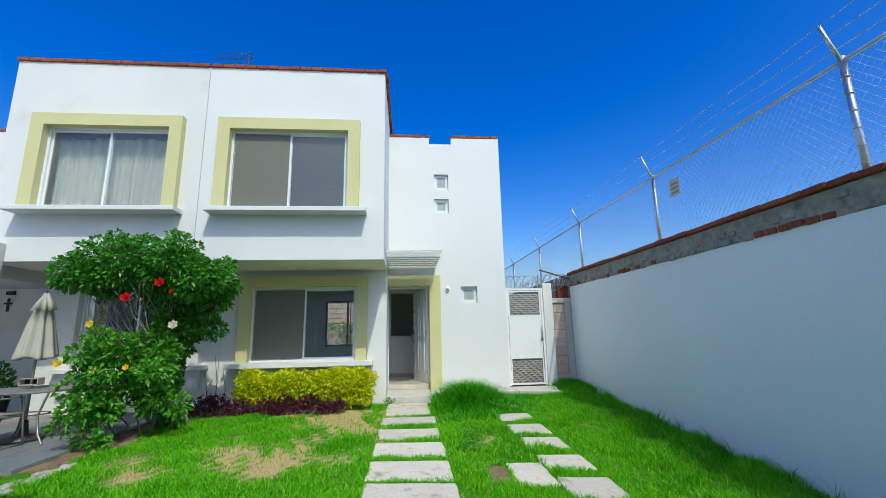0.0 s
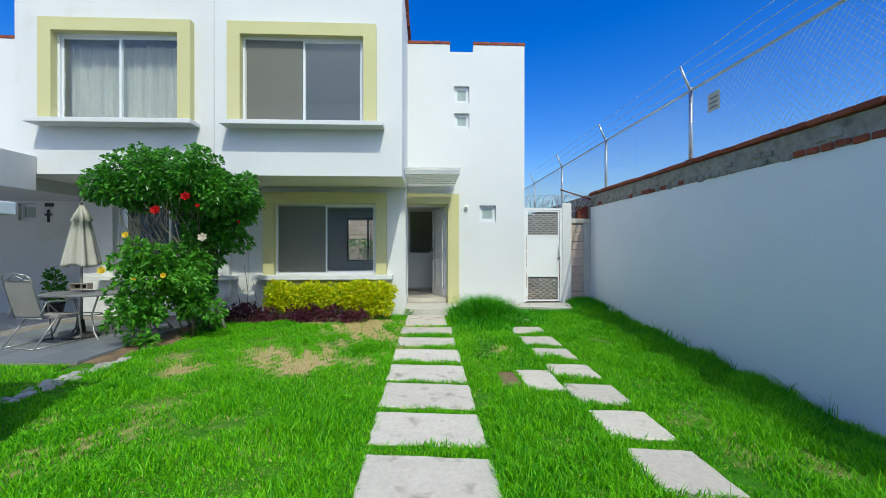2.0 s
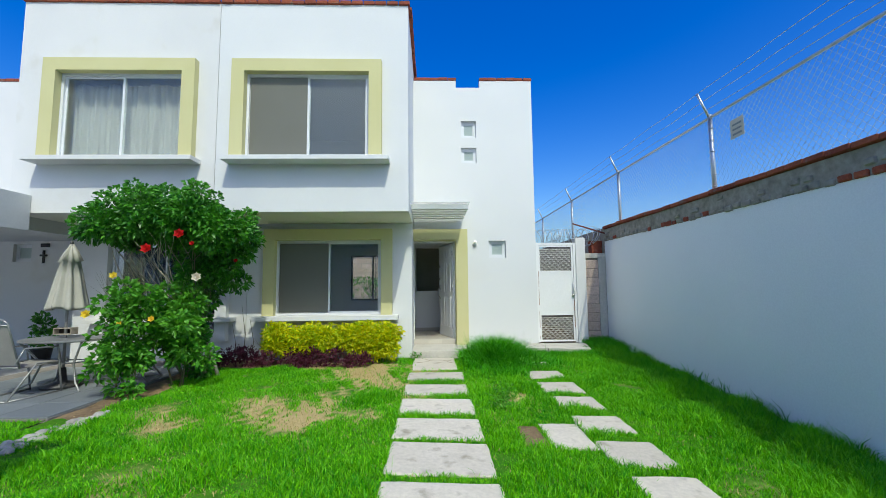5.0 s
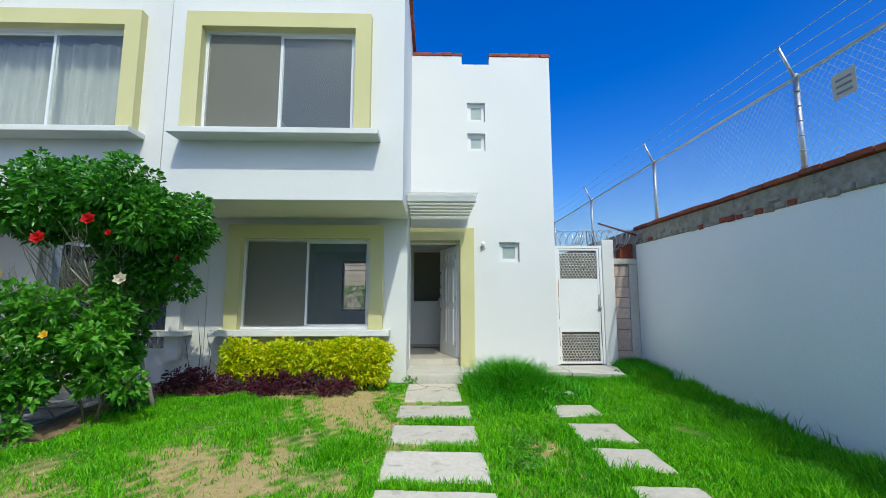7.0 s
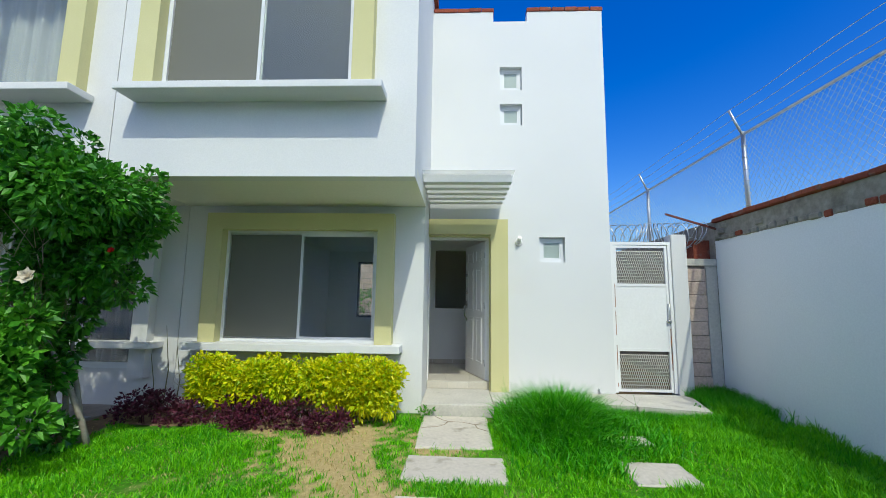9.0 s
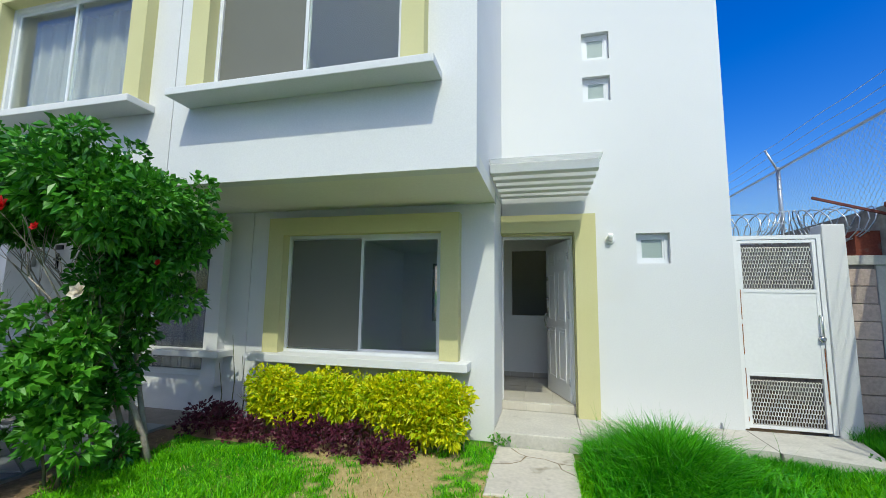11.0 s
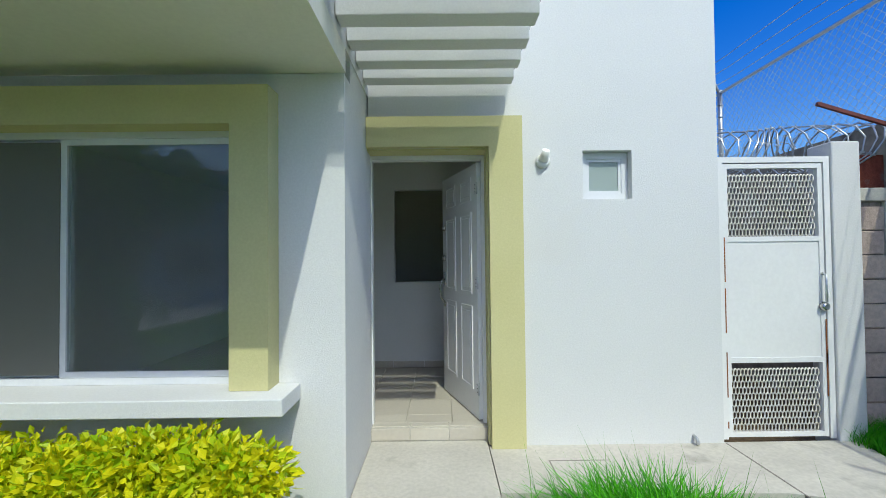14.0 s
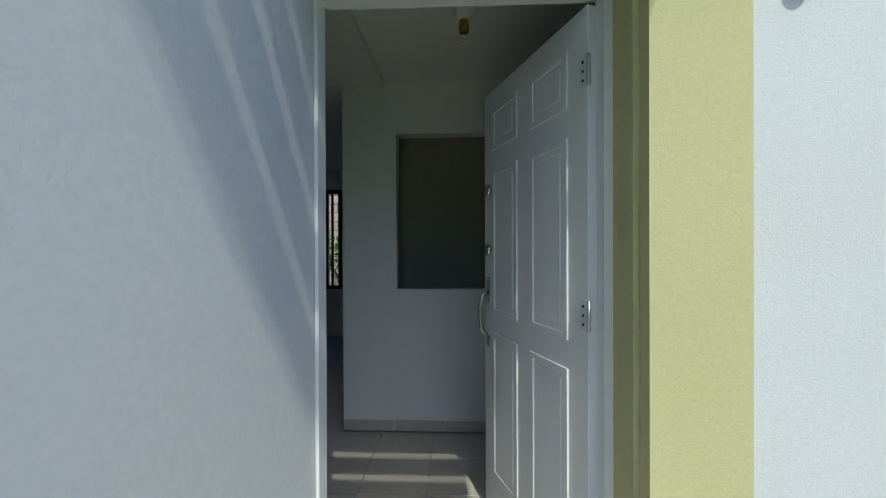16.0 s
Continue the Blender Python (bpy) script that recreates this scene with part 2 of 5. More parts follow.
def solid(name, bm, material, label, category, group="", kind=""):
    return tagged(new(name, mesh_of(name, bm, material)), label, category, group, kind)


def box(*dims, bevel=0.0, bm=None, seg=2):
    """A box x0, x1, y0, y1, z0, z1, its edges rounded by bevel."""
    x0, x1, y0, y1, z0, z1 = dims
    b = bmesh.new()
    bmesh.ops.create_cube(b, size=1, matrix=Matrix.Translation(((x0 + x1) / 2, (y0 + y1) / 2, (z0 + z1) / 2)) @ Matrix.Diagonal((x1 - x0, y1 - y0, z1 - z0, 1)))
    if bevel:
        bmesh.ops.bevel(b, geom=b.edges[:], offset=bevel, segments=seg, affect="EDGES", profile=0.5)
    return b if bm is None else merge(bm, b)


def merge(bm, b):
    me = bpy.data.meshes.new("tmp")
    b.to_mesh(me)
    b.free()
    bm.from_mesh(me)
    bpy.data.meshes.remove(me)
    return bm


def tube(pts, r, n=8, bm=None, closed=False):
    """A round bar along points; r may be one radius or one for each point."""
    b = bm if bm is not None else bmesh.new()
    pts = [Vector(p) for p in pts]
    rr = r if isinstance(r, (list, tuple)) else [r] * len(pts)
    rings, side = [], None
    for i, p in enumerate(pts):
        a, z = pts[max(i - 1, 0)], pts[min(i + 1, len(pts) - 1)]
        if closed:
            a, z = pts[i - 1], pts[(i + 1) % len(pts)]
        d = (z - a).normalized()
        if side is None:
            side = d.orthogonal().normalized()
        side = (side - d * side.dot(d)).normalized()
        up = d.cross(side)
        rings.append([b.verts.new(p + rr[i] * (math.cos(k * math.tau / n) * side + math.sin(k * math.tau / n) * up)) for k in range(n)])
    for i in range(len(rings) if closed else len(rings) - 1):
        q, s = rings[i], rings[(i + 1) % len(rings)]
        for k in range(n):
            f = b.faces.new((q[k], q[(k + 1) % n], s[(k + 1) % n], s[k]))
            f.smooth = True
    if not closed:
        b.faces.new(rings[0][::-1]), b.faces.new(rings[-1])
    return b


def lathe(profile, at=(0, 0, 0), axis="z", n=20, bm=None):
    """A turned shape: (radius, height) pairs about an axis through at."""
    b = bm if bm is not None else bmesh.new()
    turn = {"z": Matrix.Identity(4), "y": pose(0, 0, 0, 90, 0, 0), "x": pose(0, 0, 0, 0, 90, 0)}[axis]
    m = Matrix.Translation(at) @ turn
    rings = [[b.verts.new(m @ Vector((r * math.cos(k * math.tau / n), r * math.sin(k * math.tau / n), h))) for k in range(n)] for r, h in profile]
    for q, s in zip(rings, rings[1:]):
        for k in range(n):
            f = b.faces.new((q[k], q[(k + 1) % n], s[(k + 1) % n], s[k]))
            f.smooth = True
    b.faces.new(rings[0][::-1]), b.faces.new(rings[-1])
    return b


def pierced(x0, x1, y0, y1, z0, z1, holes, along="x"):
    """A wall with rectangular openings (a0, a1, z0, z1) right through it."""
    lo, hi = (x0, x1) if along == "x" else (y0, y1)
    us = sorted({lo, hi, *(h[0] for h in holes), *(h[1] for h in holes)})
    vs = sorted({z0, z1, *(h[2] for h in holes), *(h[3] for h in holes)})
    bm = bmesh.new()
    full = lambda u, v: not any(h[0] < u < h[1] and h[2] < v < h[3] for h in holes)
    cell = {(i, j): lo < (us[i] + us[i + 1]) / 2 < hi and z0 < (vs[j] + vs[j + 1]) / 2 < z1 and full((us[i] + us[i + 1]) / 2, (vs[j] + vs[j + 1]) / 2) for i in range(len(us) - 1) for j in range(len(vs) - 1)}
    cache = {}

    def v(u, w, z):
        k = (round(u, 5), w, round(z, 5))
        if k not in cache:
            cache[k] = bm.verts.new((u, (y0, y1)[w], z) if along == "x" else ((x0, x1)[w], u, z))
        return cache[k]

    for (i, j), on in cell.items():
        if not on:
            continue
        a, b, c, d = us[i], us[i + 1], vs[j], vs[j + 1]
        bm.faces.new((v(a, 0, c), v(b, 0, c), v(b, 0, d), v(a, 0, d)))
        bm.faces.new((v(a, 1, d), v(b, 1, d), v(b, 1, c), v(a, 1, c)))
        for di, dj, p, q in ((-1, 0, (a, d), (a, c)), (1, 0, (b, c), (b, d)), (0, -1, (a, c), (b, c)), (0, 1, (b, d), (a, d))):
            if not cell.get((i + di, j + dj), False):
                bm.faces.new((v(p[0], 0, p[1]), v(p[0], 1, p[1]), v(q[0], 1, q[1]), v(q[0], 0, q[1])))
    bmesh.ops.recalc_face_normals(bm, faces=bm.faces[:])
    return bm


def ring(x0, x1, y0, y1, z0, z1, w, sides="lrtb", bevel=0.004):
    """A picture-frame shape in the xz plane; each side butts against the next."""
    bm = bmesh.new()
    zb, zt = z0 + (w if "b" in sides else 0), z1 - (w if "t" in sides else 0)
    if "l" in sides:
        box(x0, x0 + w, y0, y1, zb, zt, bm=bm)
    if "r" in sides:
        box(x1 - w, x1, y0, y1, zb, zt, bm=bm)
    if "t" in sides:
        box(x0, x1, y0, y1, zt, z1, bm=bm)
    if "b" in sides:
        box(x0, x1, y0, y1, z0, zb, bm=bm)
    return bm


def flakes(centres, dirs, length, width, rng, name, material, fold=0.25, kind="stuff", droop=0.0):
    """Many small leaves, each a pair of folded triangles pairs: stem, two sides, tip."""
    c, d = np.asarray(centres, float), np.asarray(dirs, float)
    n = len(c)
    d /= np.linalg.norm(d, axis=1, keepdims=True) + 1e-9
    s = np.cross(d, rng.normal(size=(n, 3)))
    s /= np.linalg.norm(s, axis=1, keepdims=True) + 1e-9
    u = np.cross(s, d)
    L = length * rng.uniform(0.65, 1.3, (n, 1))
    W = width * rng.uniform(0.7, 1.25, (n, 1))
    base, tip = c, c + d * L - np.array([0, 0, droop]) * L
    m1 = c + d * L * 0.45 + s * W / 2 + u * W * fold
    m2 = c + d * L * 0.45 - s * W / 2 + u * W * fold
    v = np.stack([base, m1, tip, m2], 1).reshape(-1, 3)
    i = np.arange(n)[:, None] * 4
    f = np.concatenate([i + np.array([0, 1, 2]), i + np.array([0, 2, 3])], 1).reshape(-1, 3)
    me = bpy.data.meshes.new(name)
    me.from_pydata(v.tolist(), [], f.tolist())
    me.materials.append(material)
    return new(name, me)

# ---- ground ----
rng = np.random.default_rng(7)


def sheet(x0, x1, y0, y1, z, cx=2, cy=2):
    b = bmesh.new()
    g = [[b.verts.new((x0 + (x1 - x0) * i / cx, y0 + (y1 - y0) * j / cy, z)) for i in range(cx + 1)] for j in range(cy + 1)]
    for j in range(cy):
        for i in range(cx):
            b.faces.new((g[j][i], g[j][i + 1], g[j + 1][i + 1], g[j + 1][i]))
    return b


def ground_z(x, y):
    """The lawn falls gently towards the street, most along the boundary wall, and rises in the gate corner."""
    k = np.clip(0.012 + 0.0115 * np.asarray(x, float), 0, 0.055)
    return 0.012 - k * np.clip(8 - np.asarray(y, float), 0, 6) + 0.12 * np.clip((np.asarray(y, float) - 8) / 1.9, 0, 1) * np.clip((np.asarray(x, float) - 2.6) / 0.8, 0, 1)


b = sheet(-900, 900, -900, 900, -0.40)
solid("ground", b, ROAD, "wide flat ground of pale street concrete", "ground", kind="structure")


def wave(x, y, s, seed):
    r = np.random.default_rng(seed)
    out = np.zeros_like(x)
    for k in range(7):
        a, p = r.uniform(0, math.tau), r.uniform(0, math.tau)
        f = s * r.uniform(0.5, 2.2)
        out += np.sin((x * math.cos(a) + y * math.sin(a)) * f + p)
    return out / 7


def bare(x, y):
    """Density of turf: thin on the worn patches by the path."""
    worn = np.exp(-(((x + 1.2) / 1.25) ** 2 + ((y - 7.2) / 1.15) ** 2)) + 1.1 * np.exp(-(((x + 1.2) / 0.8) ** 2 + ((y - 8.1) / 0.5) ** 2)) + 0.9 * np.exp(-(((x + 2.0) / 1.6) ** 2 + ((y - 5.6) / 0.8) ** 2)) + 0.7 * np.exp(-(((x - 0.95) / 0.4) ** 2 + ((y - 5.6) / 0.9) ** 2)) + 0.6 * np.exp(-(((x + 2.6) / 1.0) ** 2 + ((y - 3.4) / 0.7) ** 2)) + 0.5 * np.exp(-(((x - 2.6) / 0.5) ** 2 + ((y - 3.6) / 0.9) ** 2))
    return np.clip(1.12 - worn * 1.75 * (0.54 + 1.3 * (0.7 * wave(x, y, 3.5, 3) + 0.5 * wave(x, y, 19.0, 4))) - 0.9 * np.clip(wave(x, y, 4.5, 11) - 0.12, 0, 1), 0.02, 1)


def lawn(name, x0, x1, y0, y1, label):
    b = sheet(x0, x1, y0, y1, 0, 140, 180)
    for v in b.verts:
        edge = v.co.x in (x0, x1) or v.co.y == y0
        v.co.z = float(ground_z(v.co.x, v.co.y)) + 0.010 * noise.noise(v.co * 2.3) - (0.5 if edge else 0)
    for f in b.faces:
        f.smooth = True
    ob = solid(name, b, SOIL, label, "lawn", kind="structure")
    co = np.empty(len(ob.data.vertices) * 3)
    ob.data.vertices.foreach_get("co", co)
    thin = np.clip(1.15 - 1.6 * bare(co[0::3], co[1::3]), 0, 1)
    ob.data.attributes.new("wear", "FLOAT", "POINT").data.foreach_set("value", thin)


lawn("lawn_soil", -4.40, 3.79, -1.2, 9.85, "lawn soil with dry thatch and bare straw-coloured patches")
lawn("side_lawn_soil", -6.85, -4.44, -1.2, 5.46, "neighbouring strip of lawn soil beside the patio")

# ---- house shells ----
house = thing("house", (-2, 9.9, 0), "white two-storey stucco house with olive-yellow window surrounds", "house", kind="structure")
neighbour = thing("house", (-5.6, 9.9, 0), "attached white stucco house mirrored beside the first", "house", kind="structure")


def upper_block(x0, x1, win, parent, material):
    # projecting upper storey, open behind its window
    part("wall", pierced(x0, x1, 7.70, 7.87, 2.73, 6.485, [win]), material, parent)
    part("wall", box(x0, x1, 7.87, 7.97, 5.6, 6.485), material, parent)
    part("soffit", box(x0, x1, 7.87, 9.088, 2.732, 2.88), SOFFIT, parent, "cream plaster soffit under the overhang")
    part("soffit", box(x0 + 0.1, x1 - 0.1, 7.97, 13.4, 5.6, 5.75), INWALL, parent)
    part("wall", box(x0 + 0.1, x1 - 0.1, 12.2, 12.35, 2.95, 5.6), INWALL, parent)
    part("wall", box(x0, x0 + 0.1, 7.87, 14.0, 2.88, 5.6), material, parent)
    part("wall", box(x1 - 0.1, x1, 7.87, 14.0, 2.88, 5.6), material, parent)
    part("wall", box(x0, x0 + 0.1, 7.97, 14.0, 5.6, 6.485), material, parent)
    part("wall", box(x1 - 0.1, x1, 7.97, 14.0, 5.6, 6.485), material, parent)
    part("soffit", box(x0 + 0.1, x1 - 0.1, 9.25, 15.0, 2.81, 2.95), INWALL, parent)


UW = (-3.39, -1.255, 3.64, 5.18)
UWL = (-6.56, -4.45, 3.64, 5.18)
upper_block(-3.885, -0.575, UW, house, WHITE)
upper_block(-7.27, -3.895, UWL, neighbour, WHITE_OLD)

# lower front walls, and the wing with the door
LW = (-3.31, -1.20, 0.885, 2.385)
part("wall", pierced(-3.885, -0.585, 9.09, 9.25, 0.0, 2.73, [LW]), WHITE, house)
part("wall", pierced(-7.27, -3.895, 9.09, 9.25, 0.0, 2.73, [(-6.56, -4.45, 0.5, 2.385)]), WHITE_OLD, neighbour)
part("wall", box(-0.70, -0.585, 9.25, 10.02, 0.0, 2.95), WHITE, house)
SMALL = [(0.515, 0.865, 4.825, 5.22), (0.515, 0.865, 4.235, 4.59), (1.105, 1.49, 2.06, 2.443)]
DOOR = (-0.585, 0.362, 0.0, 2.47)
part("wall", pierced(-0.575, 2.165, 9.84, 10.02, 0.0, 6.02, SMALL + [DOOR]), WHITE, house)
part("parapet", box(-0.575, 0.41, 9.84, 10.02, 6.02, 6.19), WHITE, house)
part("parapet", box(0.96, 2.165, 9.84, 10.02, 6.02, 6.19), WHITE, house)
part("wall", box(2.045, 2.165, 10.02, 15.2, 0.0, 6.19), WHITE, house)
part("roof", box(-0.575, 2.045, 10.02, 15.2, 5.7, 5.85), GREYCONC, house)
part("wall", pierced(-9.9, -7.27, 9.84, 10.02, 0.0, 6.12, [(-9.25, -8.86, 2.06, 2.443)]), WHITE_OLD, neighbour)
part("wall", box(-9.9, -9.78, 10.02, 15.2, 0.0, 6.12), WHITE_OLD, neighbour)

# inside: hall wall with a niche, stairwell, living room and back window
part("wall", pierced(-0.99, 2.045, 11.72, 11.84, 0.27, 2.84, [(-0.59, 0.62, 1.315, 2.46)]), INWALL, house)
# Walls in the plaster whose colour already holds the stairwell's shade.
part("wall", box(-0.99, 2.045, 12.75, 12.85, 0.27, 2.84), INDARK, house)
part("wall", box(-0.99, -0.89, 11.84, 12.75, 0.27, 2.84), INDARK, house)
part("ceiling", box(-0.70, 2.045, 10.02, 11.84, 2.84, 2.99), INWALL, house)
# Same ceiling carried on in the shade-darkened colour.
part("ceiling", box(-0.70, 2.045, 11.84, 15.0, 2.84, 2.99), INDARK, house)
part("wall", pierced(-3.885, 2.045, 15.0, 15.15, 0.0, 2.95, [(-2.96, -1.95, 0.98, 2.52)]), INWALL, house)
part("wall", box(-3.885, -3.785, 9.25, 15.0, 0.0, 2.81), INWALL, house)
part("floor", box(-3.785, -0.99, 9.25, 15.0, 0.1, 0.262), TILE, house)
part("floor", box(-0.99, 2.045, 10.02, 15.0, 0.1, 0.257), CONC, house)
b = ring(-2.96, -1.95, 15.02, 15.08, 0.98, 2.52, 0.06)
box(-2.24, -2.17, 15.02, 15.08, 1.04, 2.46, bm=b)
box(-2.12, -2.09, 15.02, 15.06, 1.04, 2.46, bm=b)
part("window_frame", b, DARKSTEEL, house)
b = box(-4.6, 2.2, 18.0, 18.15, 0.0, 3.6)
solid("back_yard_wall", b, GREYCONC, "plain block wall closing the back yard", "wall", kind="structure")
for k in range(17):
    for i in range(9):
        ob = under(new("block", bpy.data.meshes.get("yard_block") or mesh_of("yard_block", box(-0.19, 0.19, -0.02, 0.0, -0.09, 0.09, bevel=0.006, seg=1), BLOCK)), bpy.data.objects["back_yard_wall"])
        ob.location = (-4.3 + 0.4 * i + 0.2 * (k % 2), 17.998, 0.12 + 0.2 * k)
part("wall", box(-7.17, -3.895, 11.5, 11.6, 0.1, 2.8), INWALL, neighbour)
part("floor", box(-7.17, -3.895, 9.25, 11.5, 0.0, 0.1), GROUT, neighbour)

# olive surrounds, sills
part("window_surround", ring(-3.53, -0.98, 8.94, 9.09, 0.885, 2.605, 0.22, "lrt"), YELLOW, house, "olive-yellow painted window surround")
part("window_sill", box(-3.68, -0.85, 8.80, 9.088, 0.79, 0.883, bevel=0.006), WHITE, house)
part("window_surround", ring(-3.61, -1.035, 7.57, 7.70, 3.635, 5.40, 0.22, "lrt"), YELLOW, house, "olive-yellow painted window surround")
part("window_sill", box(-3.66, -0.89, 7.385, 7.698, 3.555, 3.633, bevel=0.008), WHITE, house)
part("window_surround", ring(-6.78, -4.23, 7.57, 7.70, 3.635, 5.40, 0.22, "lrt"), YELLOW, neighbour, "olive-yellow painted window surround")
part("window_sill", box(-6.86, -4.13, 7.385, 7.698, 3.555, 3.633, bevel=0.008), WHITE_OLD, neighbour)
part("window_surround", ring(-6.78, -4.23, 8.96, 9.09, 0.40, 2.605, 0.22, "lrt"), WHITE_OLD, neighbour)
part("window_sill", box(-6.9, -4.08, 8.82, 9.088, 0.79, 0.87, bevel=0.006), WHITE_OLD, neighbour)
b = box(0.362, 0.622, 9.78, 9.838, 0.10, 2.47)
box(-0.583, 0.622, 9.78, 9.838, 2.47, 2.705, bm=b)
part("door_surround", b, YELLOW, house, "olive-yellow painted door surround")
part("door_reveal", box(0.345, 0.3615, 9.839, 10.02, 0.166, 2.4515), YELLOW, house, "olive-yellow painted reveal")
part("door_reveal", box(-0.583, 0.361, 9.839, 9.984, 2.452, 2.468), YELLOW, house, "olive-yellow painted reveal")
part("wall_seam", box(-3.895, -3.885, 7.712, 7.86, 2.74, 6.48), GROUT, house)


def sliding_window(name, x0, x1, y, z0, z1, label, screen="", curtain=None):
    w = thing(name, ((x0 + x1) / 2, y, z0), label, "window", kind="structure")
    f = part("window_frame", ring(x0, x1, y, y + 0.07, z0, z1, 0.04), ALU, w, "white aluminium frame")
    xm = (x0 + x1) / 2
    for a, z, dy in ((x0 + 0.04, xm + 0.02, 0.036), (xm - 0.02, x1 - 0.04, 0.008)):
        part("sash", ring(a, z, y + dy, y + dy + 0.026, z0 + 0.041, z1 - 0.041, 0.035), ALU, w)
        p = part("pane", box(a + 0.035, z - 0.035, y + dy + 0.011, y + dy + 0.015, z0 + 0.076, z1 - 0.076), GLASS, w)
        p.visible_shadow = False
    if screen:
        a, z = (x0 + 0.04, xm) if screen == "l" else (xm, x1 - 0.04)
        part("insect_screen", box(a + 0.02, z - 0.02, y + 0.002, y + 0.006, z0 + 0.06, z1 - 0.06), SCREEN, w, "grey insect screen")
    if curtain:
        b = bmesh.new()
        n = 160
        vs = []
        for i in range(n + 1):
            x = x0 + 0.05 + (x1 - x0 - 0.1) * i / n
            dy = 0.035 * math.sin(x * 26) + 0.02 * math.sin(x * 61 + 1)
            vs.append((b.verts.new((x, y + 0.22 + dy, z0 - 0.1)), b.verts.new((x, y + 0.22 + dy * 0.7, z1 - 0.10 - 0.02 * math.sin(x * 9)))))
        for (p, q), (r, s) in zip(vs, vs[1:]):
            b.faces.new((p, r, s, q)).smooth = True
        part("curtain", b, curtain, w, "drawn %s" % curtain.name)
    return w


sliding_window("window_1", LW[0], LW[1], 9.08, LW[2], LW[3], "white-framed sliding window with one screened pane", "l")
sliding_window("window_2", UW[0], UW[1], 7.71, UW[2], UW[3], "white-framed upper sliding window onto an empty room", "l")
sliding_window("window_3", UWL[0], UWL[1], 7.71, UWL[2], UWL[3], "white-framed upper sliding window with pale curtains drawn", "", CURTAIN)
sliding_window("window_4", -6.56, -4.45, 9.10, 0.5, 2.385, "wide neighbour patio window with dark curtains", "", NAVY)


def small_window(name, x0, x1, z0, z1, y=9.84):
    w = thing(name, ((x0 + x1) / 2, y + 0.05, z0), "small white-framed square window with frosted glass", "window", kind="structure")
    part("window_frame", ring(x0 + 0.003, x1 - 0.003, y + 0.07, y + 0.11, z0 + 0.003, z1 - 0.003, 0.05), ALU, w)
    part("sash", ring(x0 + 0.053, x1 - 0.053, y + 0.078, y + 0.104, z0 + 0.053, z1 - 0.053, 0.022), ALU, w)
    part("pane", box(x0 + 0.075, x1 - 0.075, y + 0.088, y + 0.093, z0 + 0.075, z1 - 0.075), FROST, w)
    # Added panel; its darkened colour stands for the dim room behind.
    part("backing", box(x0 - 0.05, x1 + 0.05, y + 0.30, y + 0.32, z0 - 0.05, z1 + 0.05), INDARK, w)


for i, (a, c, d, e) in enumerate(SMALL):
    small_window("window_%d" % (5 + i), a, c, d, e)
small_window("window_8", -9.25, -8.86, 2.06, 2.443)

# pergola of concrete slats over the door
perg = thing("pergola", (0, 9.2, 3.1), "white concrete pergola slats above the front door", "pergola")
for i in range(5):
    y = 8.56 + 0.262 * i
    part("slat", box(-0.568, 0.535, y, y + 0.125, 2.925, 3.028, bevel=0.006), WHITE, perg)
part("roofing_sheet", box(-0.568, 0.555, 8.42, 9.836, 3.031, 3.038), SHEET, perg, "dusty translucent roofing sheet")

# porch slab, step
b = box(-0.583, 0.34, 8.98, 9.93, -0.05, 0.164, bevel=0.014)
solid("porch_slab", b, CONC, "worn pale concrete porch slab before the door", "slab", kind="structure")
b = bmesh.new()
lo = [(0.345, 9.20), (2.1, 9.16), (2.98, 8.92), (3.22, 9.86), (0.345, 9.836)]
vb, vt = [b.verts.new((x, y, -0.02)) for x, y in lo], [b.verts.new((x, y, 0.158)) for x, y in lo]
b.faces.new(vt), b.faces.new(vb[::-1])
for i in range(5):
    j = (i + 1) % 5
    b.faces.new((vb[i], vb[j], vt[j], vt[i]))
solid("pavement_strip", b, CONC, "pale concrete walkway along the house to the gate", "pavement", kind="structure")
part("hatch_joint", box(0.74, 0.75, 9.3, 9.6, 0.10, 0.1595), GROUT, bpy.data.objects["pavement_strip"])
part("hatch_joint", box(0.75, 1.18, 9.592, 9.60, 0.10, 0.1595), GROUT, bpy.data.objects["pavement_strip"])
part("hatch_joint", box(2.17, 2.182, 9.1, 9.83, 0.10, 0.1595), GROUT, bpy.data.objects["pavement_strip"])
step = solid("step", box(-0.583, 0.345, 9.931, 10.02, 0.0, 0.262), CONC, "low tiled doorstep", "step", kind="structure")

# ---- front door ----
for jamb in ((-0.583, -0.571, 9.985, 10.06, 0.275, 2.45), (0.318, 0.345, 9.985, 10.06, 0.275, 2.45)):
    part("door_jamb", box(*jamb), DOORP, house, "white steel door jamb")
part("door_head", box(-0.571, 0.318, 9.985, 10.06, 2.415, 2.45), DOORP, house, "white steel door head")
door = thing("door_1", (0.305, 10.045, 0.28), "white six-panel front door standing open inwards", "door", kind="structure")
door.rotation_euler = (0, 0, radians(-71))
DW, DH = 0.86, 2.12


def dpart(name, bm, material, parent, label=""):
    ob = new(name, mesh_of(name, bm, material))
    ob.parent = parent
    return tagged(ob, label)


